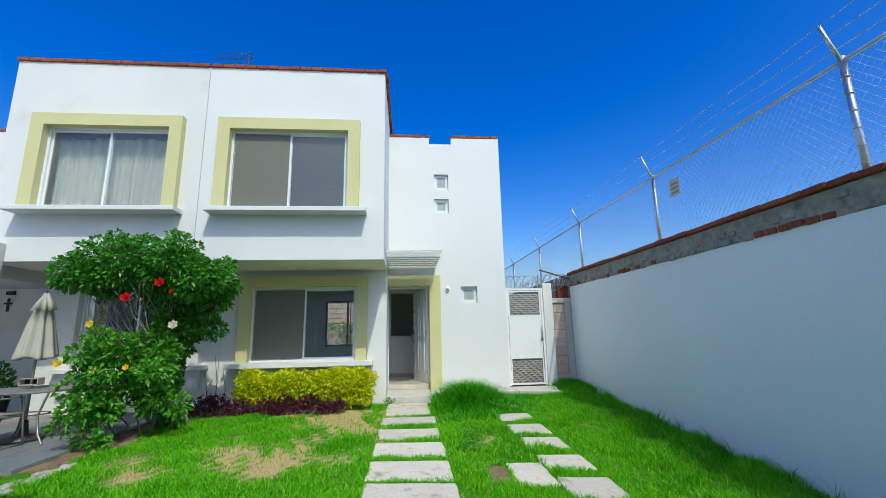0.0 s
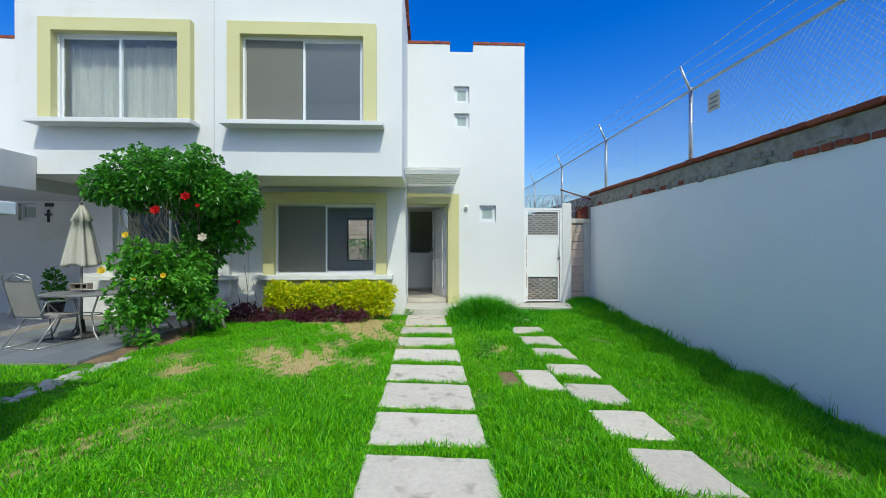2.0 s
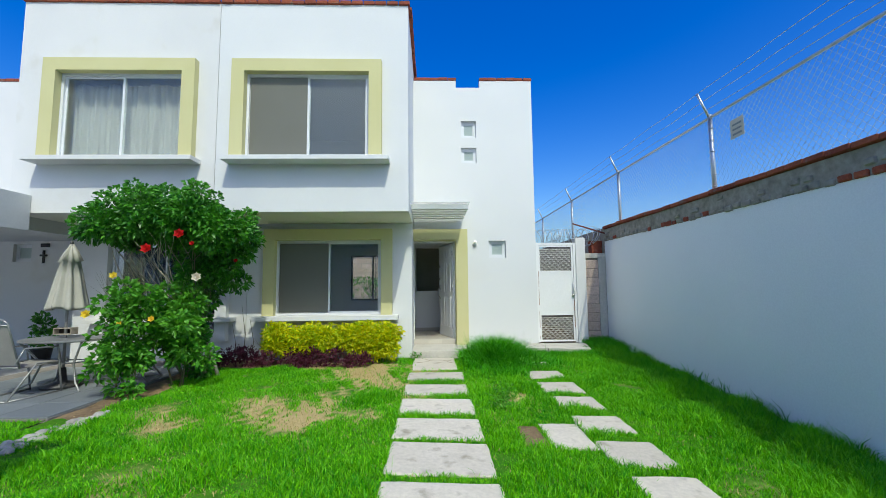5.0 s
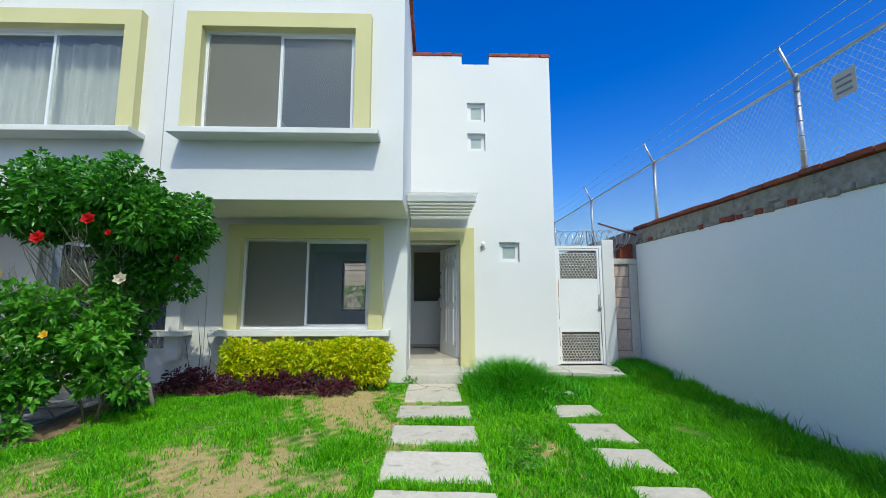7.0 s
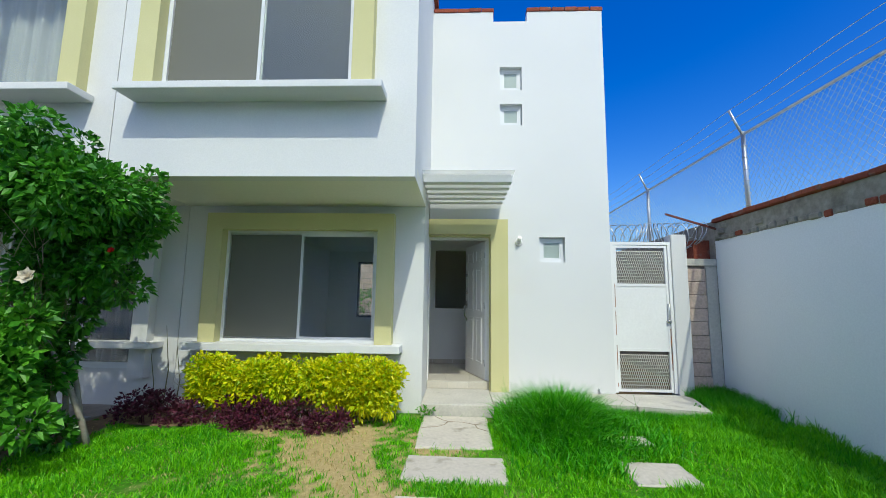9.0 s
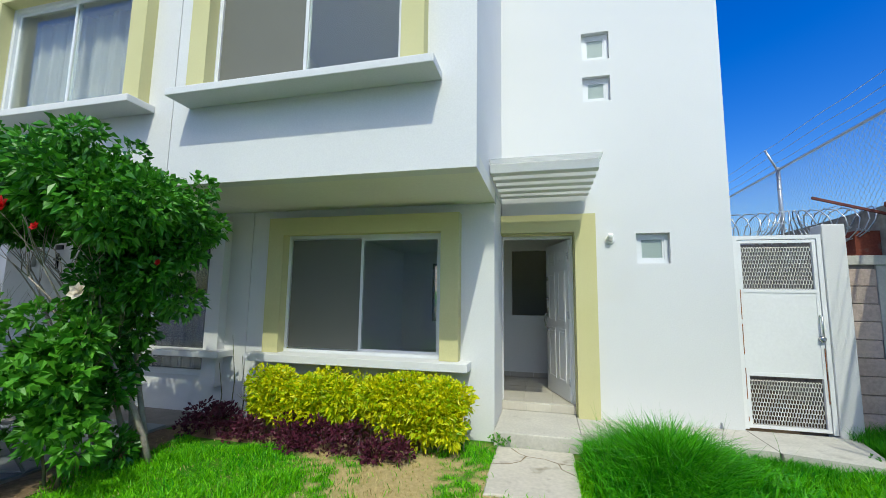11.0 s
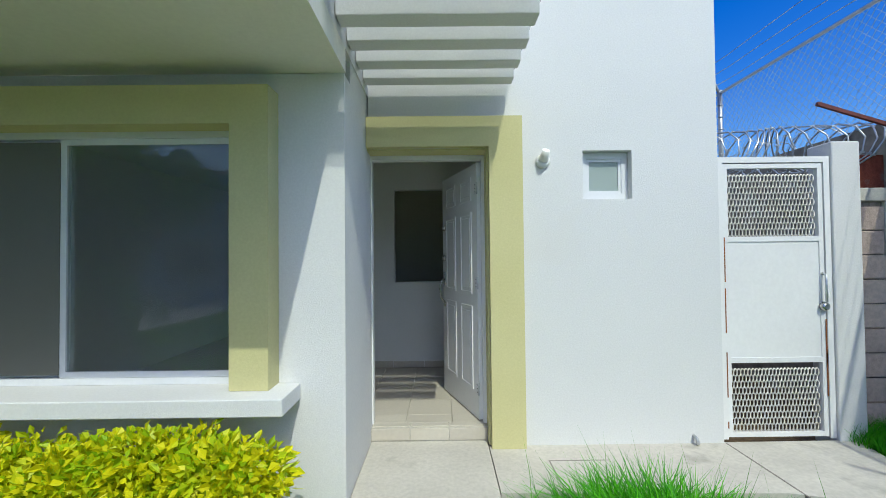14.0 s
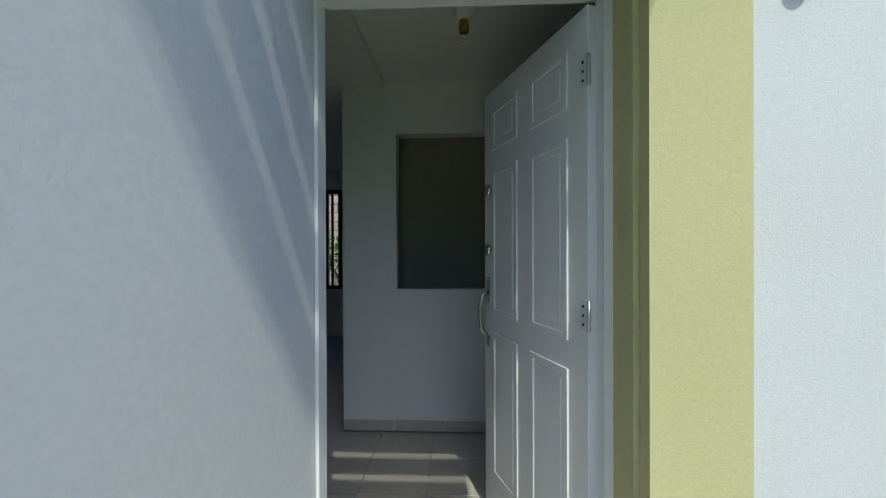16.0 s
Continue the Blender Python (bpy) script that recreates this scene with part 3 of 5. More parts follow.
leaf = dpart("leaf", box(-DW, 0, -0.02, 0.02, 0, DH, bevel=0.003), DOORP, door)
for cx in (-0.62, -0.24):
    for z0, z1 in ((0.22, 0.92), (1.02, 1.72), (1.82, 2.02)):
        for sgn in (-1, 1):
            b = ring(cx - 0.13, cx + 0.13, min(sgn * 0.019, sgn * 0.027), max(sgn * 0.019, sgn * 0.027), z0, z1, 0.022)
            dpart("moulding", b, DOORP, door)
            y0, y1 = sorted((sgn * 0.019, sgn * 0.025))
            dpart("raised_panel", box(cx - 0.085, cx + 0.085, y0, y1, z0 + 0.045, z1 - 0.045, bevel=0.002, seg=1), DOORP, door)
for z in (0.20, 1.07, 1.86):
    h = dpart("hinge", box(-0.035, 0.0, -0.0245, -0.0205, z, z + 0.10, bevel=0.001, seg=1), ALU, door, "pale galvanised hinge")
    for dz in (0.02, 0.05, 0.08):
        dpart("screw", lathe([(0.005, 0), (0.005, 0.003)], (-0.018, -0.0245, z + dz), "y", 8), DARKSTEEL, h)
    lathe_b = lathe([(0.007, z), (0.007, z + 0.10)], (0.004, -0.02, 0), "z", 8)
    dpart("hinge_pin", lathe_b, GALV, door)
for z in (1.63, 1.33):
    for sgn in (-1, 1):
        dpart("deadbolt", lathe([(0.030, 0.018 * 1), (0.030, 0.030), (0.022, 0.042), (0.012, 0.046)], (-DW + 0.06, 0, z), "y", 16) if sgn < 0 else lathe([(0.030, -0.018), (0.030, -0.030), (0.020, -0.05)], (-DW + 0.06, 0, z), "y", 16), CHROME, door, "satin nickel deadbolt")
    dpart("bolt_plate", box(-DW - 0.003, -DW, -0.012, 0.012, z - 0.03, z + 0.03), CHROME, door)
for sgn in (-1, 1):
    h = dpart("door_handle", tube([(-DW + 0.06, sgn * 0.02, 1.12), (-DW + 0.06, sgn * 0.06, 1.10), (-DW + 0.06, sgn * 0.075, 1.02), (-DW + 0.06, sgn * 0.065, 0.93), (-DW + 0.06, sgn * 0.02, 0.88)], 0.009, 8), CHROME, door, "curved nickel grip handle")
    dpart("escutcheon", box(-DW + 0.035, -DW + 0.085, min(sgn * 0.018, sgn * 0.028), max(sgn * 0.018, sgn * 0.028), 1.06, 1.19, bevel=0.004), CHROME, h)
    dpart("escutcheon", lathe([(0.025, -sgn * 0.018), (0.022, -sgn * 0.03)], (-DW + 0.06, 0, 0.865), "y", 14), CHROME, h)

# ceiling lamp in the hall, porch lamp holder
lamp = thing("ceiling_lamp", (-0.10, 10.8, 2.84), "bare spiral bulb in a white porcelain holder", "lamp")
part("lamp_holder", lathe([(0.062, 2.84), (0.062, 2.825), (0.040, 2.785), (0.030, 2.775)], (-0.10, 10.8, 0)), PORC, lamp)
part("bulb_collar", lathe([(0.024, 2.776), (0.026, 2.755), (0.026, 2.715), (0.020, 2.71)], (-0.10, 10.8, 0)), BRASS, lamp)
part("bulb", tube([(-0.10 + 0.018 * math.cos(k * 0.7), 10.8 + 0.018 * math.sin(k * 0.7), 2.705 - 0.0022 * k) for k in range(26)], 0.006, 6), PORC, lamp, "white spiral bulb")
lamp = thing("wall_lamp", (0.79, 9.84, 2.39), "white porcelain outdoor lamp holder without a bulb", "lamp")
part("lamp_base", lathe([(0.055, 0.0), (0.055, 0.02), (0.040, 0.035)], (0.79, 9.84, 2.36), "y"), PORC, lamp)
part("lamp_socket", tube([(0.79, 9.81, 2.37), (0.79, 9.775, 2.39), (0.795, 9.745, 2.425)], [0.036, 0.034, 0.030], 16), PORC, lamp)
pipe = thing("drain_stub", (1.93, 9.84, 0.17), "short grey drain pipe stub by the wall", "pipe")
part("pipe", tube([(1.93, 9.845, 0.215), (1.93, 9.80, 0.21), (1.93, 9.79, 0.17)], 0.013, 8), GALV, pipe)

# ---- side gate ----
gate = thing("gate", (2.6, 9.88, 0.17), "white steel side gate with expanded-metal panels, rust-streaked", "gate")
part("gate_frame", ring(2.17, 3.06, 9.86, 9.91, 0.175, 2.385, 0.045, "lrt"), GATE, gate)
b = ring(2.218, 3.005, 9.865, 9.90, 0.19, 2.33, 0.035)
for z in (0.765, 1.715):
    box(2.253, 2.97, 9.865, 9.90, z, z + 0.04, bm=b)
part("leaf_frame", b, GATE, gate)
part("panel", box(2.253, 2.97, 9.872, 9.878, 0.805, 1.715), GATE, gate, "plain white sheet-metal panel")
for z0, z1 in ((0.225, 0.765), (1.755, 2.295)):
    b = bmesh.new()
    sx, sz = 0.028, 0.066
    nz = int((z1 - z0 - 0.28 * sz) / (0.72 * sz))
    for j in range(nz):
        for i in range(int(0.717 / sx)):
            x, z = 2.253 + sx * (i + 0.5 * (j % 2)), z0 + sz * (0.72 * j + 0.5)
            for s in (-1, 1):
                tube([(x, 9.884, z - sz * 0.5), (x + s * sx / 2, 9.884, z - sz * 0.22), (x + s * sx / 2, 9.884, z + sz * 0.22), (x, 9.884, z + sz * 0.5)], 0.0060, 3, bm=b)
    part("expanded_mesh", b, GATEMESH, gate, "rust-tinged white expanded metal")
h = part("gate_handle", tube([(2.985, 9.865, 1.46), (2.985, 9.83, 1.45), (2.985, 9.83, 1.24), (2.985, 9.865, 1.23)], 0.010, 8), GALV, gate, "worn grey pull handle")
part("gate_lock", lathe([(0.032, 0.0), (0.032, 0.03), (0.02, 0.04)], (2.985, 9.866, 1.20), "y", 16), CHROME, gate)
for x, z in ((2.212, 1.70), (2.211, 1.30), (2.212, 0.80), (2.998, 1.05), (2.999, 0.80), (2.212, 0.26)):
    part("rust_streak", box(x, x + 0.008, 9.8578, 9.8612, z - 0.30 * (z > 0.5), z + 0.05), RUST, gate, "rust streak")
post = solid("gate_post", box(3.065, 3.29, 9.84, 10.06, 0.0, 2.50, bevel=0.012), WHITE_OLD, "white plastered masonry gate post", "post")

# concrete block wall between gate post and boundary wall
bw = thing("block_wall", (3.55, 10.05, 0), "unpainted brown concrete block wall with a grey cap", "wall", kind="structure")
part("mortar", box(3.292, 3.63, 10.012, 10.12, 0.0, 2.04), GROUT, bw)
part("cap", box(3.292, 3.80, 9.97, 10.14, 2.042, 2.15, bevel=0.008), CONC, bw, "grey concrete cap")
part("column", box(3.632, 3.80, 9.985, 10.13, 0.0, 2.04, bevel=0.006), CONC, bw, "rough grey concrete column")
blk = mesh_of("wall_block", box(-0.165, 0.165, -0.03, 0.0, -0.096, 0.096, bevel=0.006, seg=1), BLOCK)
for k in range(10):
    ob = under(new("concrete_block", blk), bw)
    ob.location = (3.462 + 0.006 * math.sin(k * 2.1), 10.016, 0.10 + 0.2 * k)
solid("side_passage", box(2.17, 3.81, 9.99, 16, -0.3, 0.08), DIRT, "bare earth side passage behind the gate", "ground", kind="structure")
b = box(3.56, 3.81, 10.15, 10.35, 0.08, 2.46)
solid("brick_pier", b, BRICK, "red brick pier behind the block wall", "wall", kind="structure")

# ---- boundary wall with brick coping and chain-link fence ----
YA, YB = -1.5, 9.98


def rise(y):
    return 2.42 - 0.004 * (9.98 - y)


def slope_box(x0, x1, y0, y1, dz0, dz1):
    b = bmesh.new()
    v = [b.verts.new((x, y, (rise(y) + d) if d is not None else -0.45)) for y in (y0, y1) for x in (x0, x1) for d in (dz0, dz1)]
    for f in ((0, 1, 3, 2), (4, 6, 7, 5), (0, 4, 5, 1), (2, 3, 7, 6), (1, 5, 7, 3), (0, 2, 6, 4)):
        b.faces.new([v[i] for i in f])
    bmesh.ops.recalc_face_normals(b, faces=b.faces[:])
    return b


bound = thing("wall_boundary", (3.9, 4, 0), "long white painted boundary wall with weathered brick coping", "wall", kind="structure")
part("plaster", slope_box(3.80, 4.0, YA, YB, None, 0.0), BOUND, bound)
part("mortar_band", slope_box(3.795, 4.0, YA, YB, 0.002, 0.275), GREYCONC, bound, "rough grey mortar band")
part("wall_far", box(3.815, 4.0, 9.99, 40, -0.3, 2.74), GREYCONC, bound)
cop = mesh_of("coping_brick", box(-0.075, 0.12, -0.118, 0.118, -0.03, 0.03, bevel=0.008, seg=1), BRICK)
half = mesh_of("course_brick", box(-0.022, 0.05, -0.070, 0.070, -0.036, 0.036, bevel=0.012, seg=1), BRICK)
grey = mesh_of("course_brick_grey", box(-0.02, 0.05, -0.072, 0.072, -0.036, 0.036, bevel=0.014, seg=1), GREYCONC)
n = int((YB - YA) / 0.245)
for i in range(n):
    y = YB - 0.12 - 0.245 * i
    ob = under(new("brick", cop), bound)
    ob.location = (3.825 + random.uniform(-0.01, 0.012), y, rise(y) + 0.31 + random.uniform(-0.006, 0.006))
    ob.rotation_euler = (radians(random.uniform(-1.5, 1.5)), radians(random.uniform(-2, 6)), radians(random.uniform(-2.5, 2.5)))
for i in range(int((YB - YA) / 0.155)):
    y = YB - 0.10 - 0.155 * i
    run = math.sin(y * 1.9) + 0.6 * math.sin(y * 4.3 + 1)
    for k, dz in enumerate((0.036, 0.125, 0.20)):
        if random.random() < (0.92, 0.10, 0.06)[k]:
            ob = under(new("brick", half if k == 0 and random.random() < 0.45 + 0.3 * run else grey), bound)
            yy = y + 0.07 * (k % 2)
            ob.location = (3.794 + random.uniform(-0.008, 0.012), min(yy, YB - 0.08), rise(yy) + dz + random.uniform(-0.012, 0.008))
            ob.rotation_euler = (radians(random.uniform(-4, 4)), 0, radians(random.uniform(-4, 4)))
            ob.scale = (1, random.uniform(0.75, 1.05), random.uniform(0.8, 1.1))
# bricks left toothing out of the plaster
for y, z, m in ((2.92, 1.90, half), (2.98, 1.82, grey), (2.68, 1.90, half), (2.73, 1.82, grey), (3.0, 0.78, half), (2.76, 0.78, half), (2.74, 0.70, half)):
    ob = under(new("brick", m), bound)
    ob.location, ob.scale = (3.785, y + 0.08, z), (1.6, 1.7, 1.0)

fence = thing("fence", (3.95, 4, 2.9), "galvanised chain-link security fence with barbed wire outriggers", "fence")


def top_at(y):
    return rise(y) + 0.34 if y < 10 else 2.76


def rail_at(y):
    return top_at(y) + 1.10


PX = 3.89
ys = [0.3, 3.36, 6.38, 9.33, 12.3, 15.4, 18.6, 22, 26, 30]
for y in ys:
    p = part("post", tube([(PX, y, top_at(y) - 0.3), (PX, y, rail_at(y) + 0.04)], 0.030, 10), GALV, fence)
    part("outrigger", tube([(PX, y, rail_at(y) - 0.02), (PX - 0.17, y, rail_at(y) + 0.36)], 0.019, 6), GALV, fence)
    for k in range(6):
        part("tie", tube([(PX + 0.035 * math.cos(a), y + 0.035 * math.sin(a), top_at(y) + 0.08 + 0.17 * k) for a in np.linspace(0, math.tau, 9)[:-1]], 0.006, 4, closed=True), GALV, p)
part("top_rail", tube([(PX, -1.4, rail_at(-1.4)), (PX, 9.9, rail_at(9.9)), (PX, 30, rail_at(30))], 0.020, 8), GALV, fence)
for k in range(3):
    f = (k + 1) / 3
    part("barbed_wire", tube([(PX - 0.17 * f, y, rail_at(y) - 0.02 + 0.38 * f - 0.02 * math.sin(y * 2) ** 2) for y in np.linspace(-1.4, 30, 60)], 0.004, 4), GALV, fence)
b = bmesh.new()
pitch, hz = 0.085, 0.048
for i in range(int(24 / (pitch / 2))):
    y = -1.4 + pitch / 2 * i
    lo, hi = top_at(y) - 0.02, rail_at(y)
    m = int((hi - lo) / hz)
    tube([(PX + (0.004 if k % 2 else -0.004), y + (pitch * 0.51 if (k + i) % 2 else -pitch * 0.01), lo + hz * k) for k in range(m + 1)], 0.0026, 3, bm=b)
tagged(part("chain_link", b, GALV, fence, "woven chain-link mesh"), kind="stuff")
sign = thing("fence_sign", (3.84, 5.82, 3.4), "small faded plate wired to the fence", "sign")
b = box(3.865, 3.869, 5.73, 5.97, 3.36, 3.62, bevel=0.0015, seg=1)
part("plate", b, SIGN, sign)
for k in range(3):
    part("print_line", box(3.8635, 3.8645, 5.77, 5.93, 3.40 + 0.065 * k, 3.425 + 0.065 * k), PATIO, sign)

# razor wire coil on the back stretch, with its steel bracket
coil = thing("razor_wire", (3.0, 10.4, 2.5), "coil of galvanised razor wire behind the gate", "razor wire")
pts = []
for k in range(150):
    a = k * 0.62
    f = k / 149
    c = Vector((3.72 - 1.35 * f, 10.25 + 1.0 * f * 0.3, 2.56))
    pts.append(c + Vector((0.10 * math.sin(a * 0.9), 0.22 * math.cos(a), 0.21 * math.sin(a))))
part("coil", tube(pts, 0.008, 4), GALV, coil)
b = bmesh.new()
for p in pts[::2]:
    box(p.x - 0.02, p.x + 0.02, p.y - 0.002, p.y + 0.002, p.z - 0.008, p.z + 0.008, bm=b)
tagged(part("blades", b, GALV, coil), kind="stuff")
pts = [Vector((3.78, 10.6 + 12 * k / 260, 2.72)) + Vector((0.17 * math.cos(k * 0.55), 0, 0.17 * math.sin(k * 0.55))) for k in range(260)]
part("coil", tube(pts, 0.005, 3), GALV, coil)
br = thing("steel_bracket", (3.8, 9.95, 2.6), "rusty steel angle bracket sticking out of the wall", "bracket")
part("angle_bar", box(3.02, 3.82, 9.93, 9.955, -0.014, 0.014), OXIDE, br)
br.children[0].matrix_basis = Matrix.Translation((3.82, 0, 2.60)) @ Matrix.Rotation(radians(17), 4, "Y") @ Matrix.Translation((-3.82, 0, 0))

# ---- stepping stones ----
random.seed(5)


def stepping_stone(x0, x1, y0, y1, z=0.018, turn=0.0):
    b = bmesh.new()
    w, d = (x1 - x0) / 2, (y1 - y0) / 2
    ring_pts = []
    for (ax, ay), (bx, by) in zip(((-1, -1), (1, -1), (1, 1), (-1, 1)), ((1, -1), (1, 1), (-1, 1), (-1, -1))):
        for k in range(6):
            f = k / 6
            ring_pts.append(((ax + (bx - ax) * f) * w + random.uniform(-0.009, 0.009), (ay + (by - ay) * f) * d + random.uniform(-0.009, 0.009)))
    lo = [b.verts.new((x, y, -0.07)) for x, y in ring_pts]
    hi = [b.verts.new((x, y, z - 0.010)) for x, y in ring_pts]
    top = [b.verts.new((x * (1 - 0.012 / w), y * (1 - 0.012 / d), z + random.uniform(-0.002, 0.002))) for x, y in ring_pts]
    for q, s in ((lo, hi), (hi, top)):
        for i in range(len(q)):
            j = (i + 1) % len(q)
            b.faces.new((q[i], q[j], s[j], s[i]))
    b.faces.new(top)
    ob = solid("stepping_stone", b, STONE, "weathered pale concrete stepping stone set in the lawn", "paving stone", "garden path")
    cx, cy = (x0 + x1) / 2, (y0 + y1) / 2
    ob.location = (cx, cy, float(ground_z(cx, cy)))
    ob.rotation_euler = (float(ground_z(cx, cy + 0.3) - ground_z(cx, cy - 0.3)) / 0.6, -float(ground_z(cx + 0.3, cy) - ground_z(cx - 0.3, cy)) / 0.6, radians(turn))
    return ob


STONES = [(-0.58, 0.31, a, c) for a, c in ((0.30, 0.90), (1.05, 1.65), (1.80, 2.40), (2.55, 3.15), (3.31, 3.89), (4.01, 4.65), (4.74, 5.33), (5.48, 6.08), (6.28, 6.82), (7.09, 7.62))]
STONES += [(-0.54, 0.25, 7.83, 8.95)]
STONES += [(1.35, 1.91, a, c) for a, c in ((1.25, 1.85), (2.02, 2.62), (2.79, 3.37), (3.53, 4.07), (4.23, 4.76), (4.98, 5.47), (5.73, 6.21), (6.38, 6.92), (7.18, 7.64), (7.98, 8.36))]
STONES += [(0.92, 1.345, 4.57, 5.21)]
for s in STONES:
    stepping_stone(*s, turn=random.uniform(-1.2, 1.2))
slab = next(o for o in scene.objects if o.name.startswith("stepping_stone") and o.location.y > 8.2 and o.location.x < 0)
for crack in ([(-0.39, 8.92), (-0.30, 8.78), (-0.22, 8.72), (-0.05, 8.70), (0.08, 8.62), (0.25, 8.60)], [(-0.22, 8.72), (-0.27, 8.58), (-0.36, 8.50), (-0.54, 8.44)], [(0.08, 8.62), (0.12, 8.48), (0.22, 8.38)]):
    ob = part("crack", tube([(cx + random.uniform(-0.012, 0.012), cy, 0.0) for cx, cy in crack], [0.006, 0.005, 0.006, 0.004, 0.005, 0.003][:len(crack)], 5), DIRT, None, "dark crack across the slab")
    ob.parent = slab
    ob.matrix_parent_inverse = Matrix.Translation((0.145, -8.39, 0.018)) @ Matrix.Diagonal((1, 1, 0.35, 1))
ob = stepping_stone(0.66, 0.90, 4.62, 5.12)
ob.data.materials[0] = DIRT
tagged(ob, "crumbling brown soil-stained stone beside the path", "paving stone")
STONES.append((0.66, 0.90, 4.62, 5.12))


def on_stone(x, y, pad=0.0):
    hit = np.zeros(len(x), bool)
    for x0, x1, y0, y1 in STONES:
        hit |= (x > x0 + pad) & (x < x1 - pad) & (y > y0 + pad) & (y < y1 - pad)
    return hit


# ---- grass ----
def blades(name, x, y, h, w, lean, material, label):
    n = len(x)
    a = rng.uniform(0, math.tau, n)
    d = rng.uniform(0, math.tau, n)
    base = np.stack([x, y, ground_z(x, y) - 0.008], 1)
    side = np.stack([np.cos(a), np.sin(a), np.zeros(n)], 1) * (w / 2)[:, None]
    off = np.stack([np.cos(d), np.sin(d), np.zeros(n)], 1)
    mid = base + off * (lean * h * 0.35)[:, None] + np.array([0, 0, 1]) * (h * 0.6)[:, None]
    tip = base + off * (lean * h)[:, None] + np.array([0, 0, 1]) * (h * np.sqrt(np.clip(1 - (lean * 0.6) ** 2, 0.2, 1)))[:, None]
    v = np.stack([base - side, base + side, mid + side * 0.8, mid - side * 0.8, tip], 1).reshape(-1, 3)
    i = np.arange(n)[:, None] * 5
    f = np.concatenate([i + np.array([0, 1, 2]), i + np.array([0, 2, 3]), i + np.array([3, 2, 4])], 1).reshape(-1, 3)
    me = bpy.data.meshes.new(name)
    me.vertices.add(len(v)), me.loops.add(f.size), me.polygons.add(len(f))
    me.vertices.foreach_set("co", v.ravel())
    me.loops.foreach_set("vertex_index", f.ravel().astype(np.int32))
    me.polygons.foreach_set("loop_start", np.arange(0, f.size, 3, dtype=np.int32))
    me.update(calc_edges=True)
    me.materials.append(material)
    return tagged(new(name, me), label, "grass", kind="stuff")


N = 600000
x, y = rng.uniform(-4.38, 3.78, N), rng.uniform(-1.15, 9.05, N)
keep = (rng.uniform(0, 1, N) < bare(x, y)) & ~on_stone(x, y, 0.012)
keep &= ~((x < -4.0 + 0.1 * np.sin(y * 5)) & (y > 5.2)) & ~((x > -4.3) & (x < -0.6) & (y > 8.2 + 0.12 * np.sin(x * 6) + np.where(x > -1.5, 0.5, 0))) & ~((x > -0.6) & (x < 0.33) & (y > 8.75)) & ~((x < -3.22) & (y > 3.0) & (y < 3.45))
keep &= ~((x > 0.3) & (x < 3.2) & (y > 9.12))
x, y = x[keep], y[keep]
h = rng.uniform(0.025, 0.070, len(x)) * (1 + 0.6 * wave(x, y, 2.5, 21) + 1.1 * wave(x, y, 11.0, 22))
h = np.where(x > 2.2, h * (1.2 + 0.9 * np.clip((x - 2.2) / 1.2, 0, 1)), h)
h = np.where((x > 0.4) & (x < 1.5), h * 1.25, h)
blades("lawn_grass", x, y, h, rng.uniform(0.005, 0.010, len(x)), rng.uniform(0.2, 1.1, len(x)), GRASS, "short bright green lawn grass with thin patches")
n = 60000
x, y = rng.uniform(-4.2, 3.2, n), rng.uniform(1.2, 8.3, n)
keep = (rng.uniform(0, 1, n) < 1.15 - bare(x, y)) & ~on_stone(x, y, 0.01)
x, y = x[keep], y[keep]
blades("dry_grass", x, y, rng.uniform(0.015, 0.045, len(x)), rng.uniform(0.004, 0.009, len(x)), rng.uniform(0.5, 1.2, len(x)), STRAW, "dry straw-coloured grass on the worn patches")
# long tussock beside the porch
n = 17000
x, y = rng.normal(1.12, 0.40, n), rng.normal(8.35, 0.42, n)
m = np.exp(-(((x - 1.0) / 0.62) ** 2 + ((y - 8.5) / 0.62) ** 2))
keep = (x > 0.36) & (x < 2.3) & (y > 7.2) & (y < 9.14) & ~on_stone(x, y, 0.03)
x, y, m = x[keep], y[keep], m[keep]
blades("tall_grass", x, y, rng.uniform(0.10, 0.44, len(x)) * (0.35 + 1.05 * m), rng.uniform(0.008, 0.017, len(x)), rng.uniform(0.3, 1.3, len(x)), TALL, "long uncut green grass beside the porch")
n = 9000
x, y = 3.78 - np.abs(rng.normal(0, 0.22, n)), rng.uniform(1.2, 9.95, n)
keep = (x > 2.6) & ((y < 9.0) | (x > 3.15)) & (x < 3.66 + 0.05 * np.sin(y * 3))
x, y = x[keep], y[keep]
blades("wall_grass", x, y, rng.uniform(0.06, 0.16, len(x)) * (1 + 0.6 * wave(x, y, 4, 31)), rng.uniform(0.004, 0.008, len(x)), rng.uniform(0.2, 0.9, len(x)), TALL, "ragged grass growing along the boundary wall")
spots = rng.uniform(1.6, 9.2, 26)
y = np.repeat(spots, 9) + rng.normal(0, 0.05, 26 * 9)
x = 3.74 + rng.normal(0, 0.018, len(y))
blades("wall_weeds", x, y, rng.uniform(0.08, 0.30, len(y)), rng.uniform(0.006, 0.014, len(y)), rng.uniform(0.2, 0.9, len(y)), TALL, "scattered weeds at the foot of the boundary wall")
n = 7000
x, y = rng.uniform(0.36, 3.1, n), 9.16 - np.abs(rng.normal(0, 0.16, n))
y = y - np.clip(x - 2.1, 0, 1) * 0.28
keep = ~on_stone(x, y, 0.0)
x, y = x[keep], y[keep]
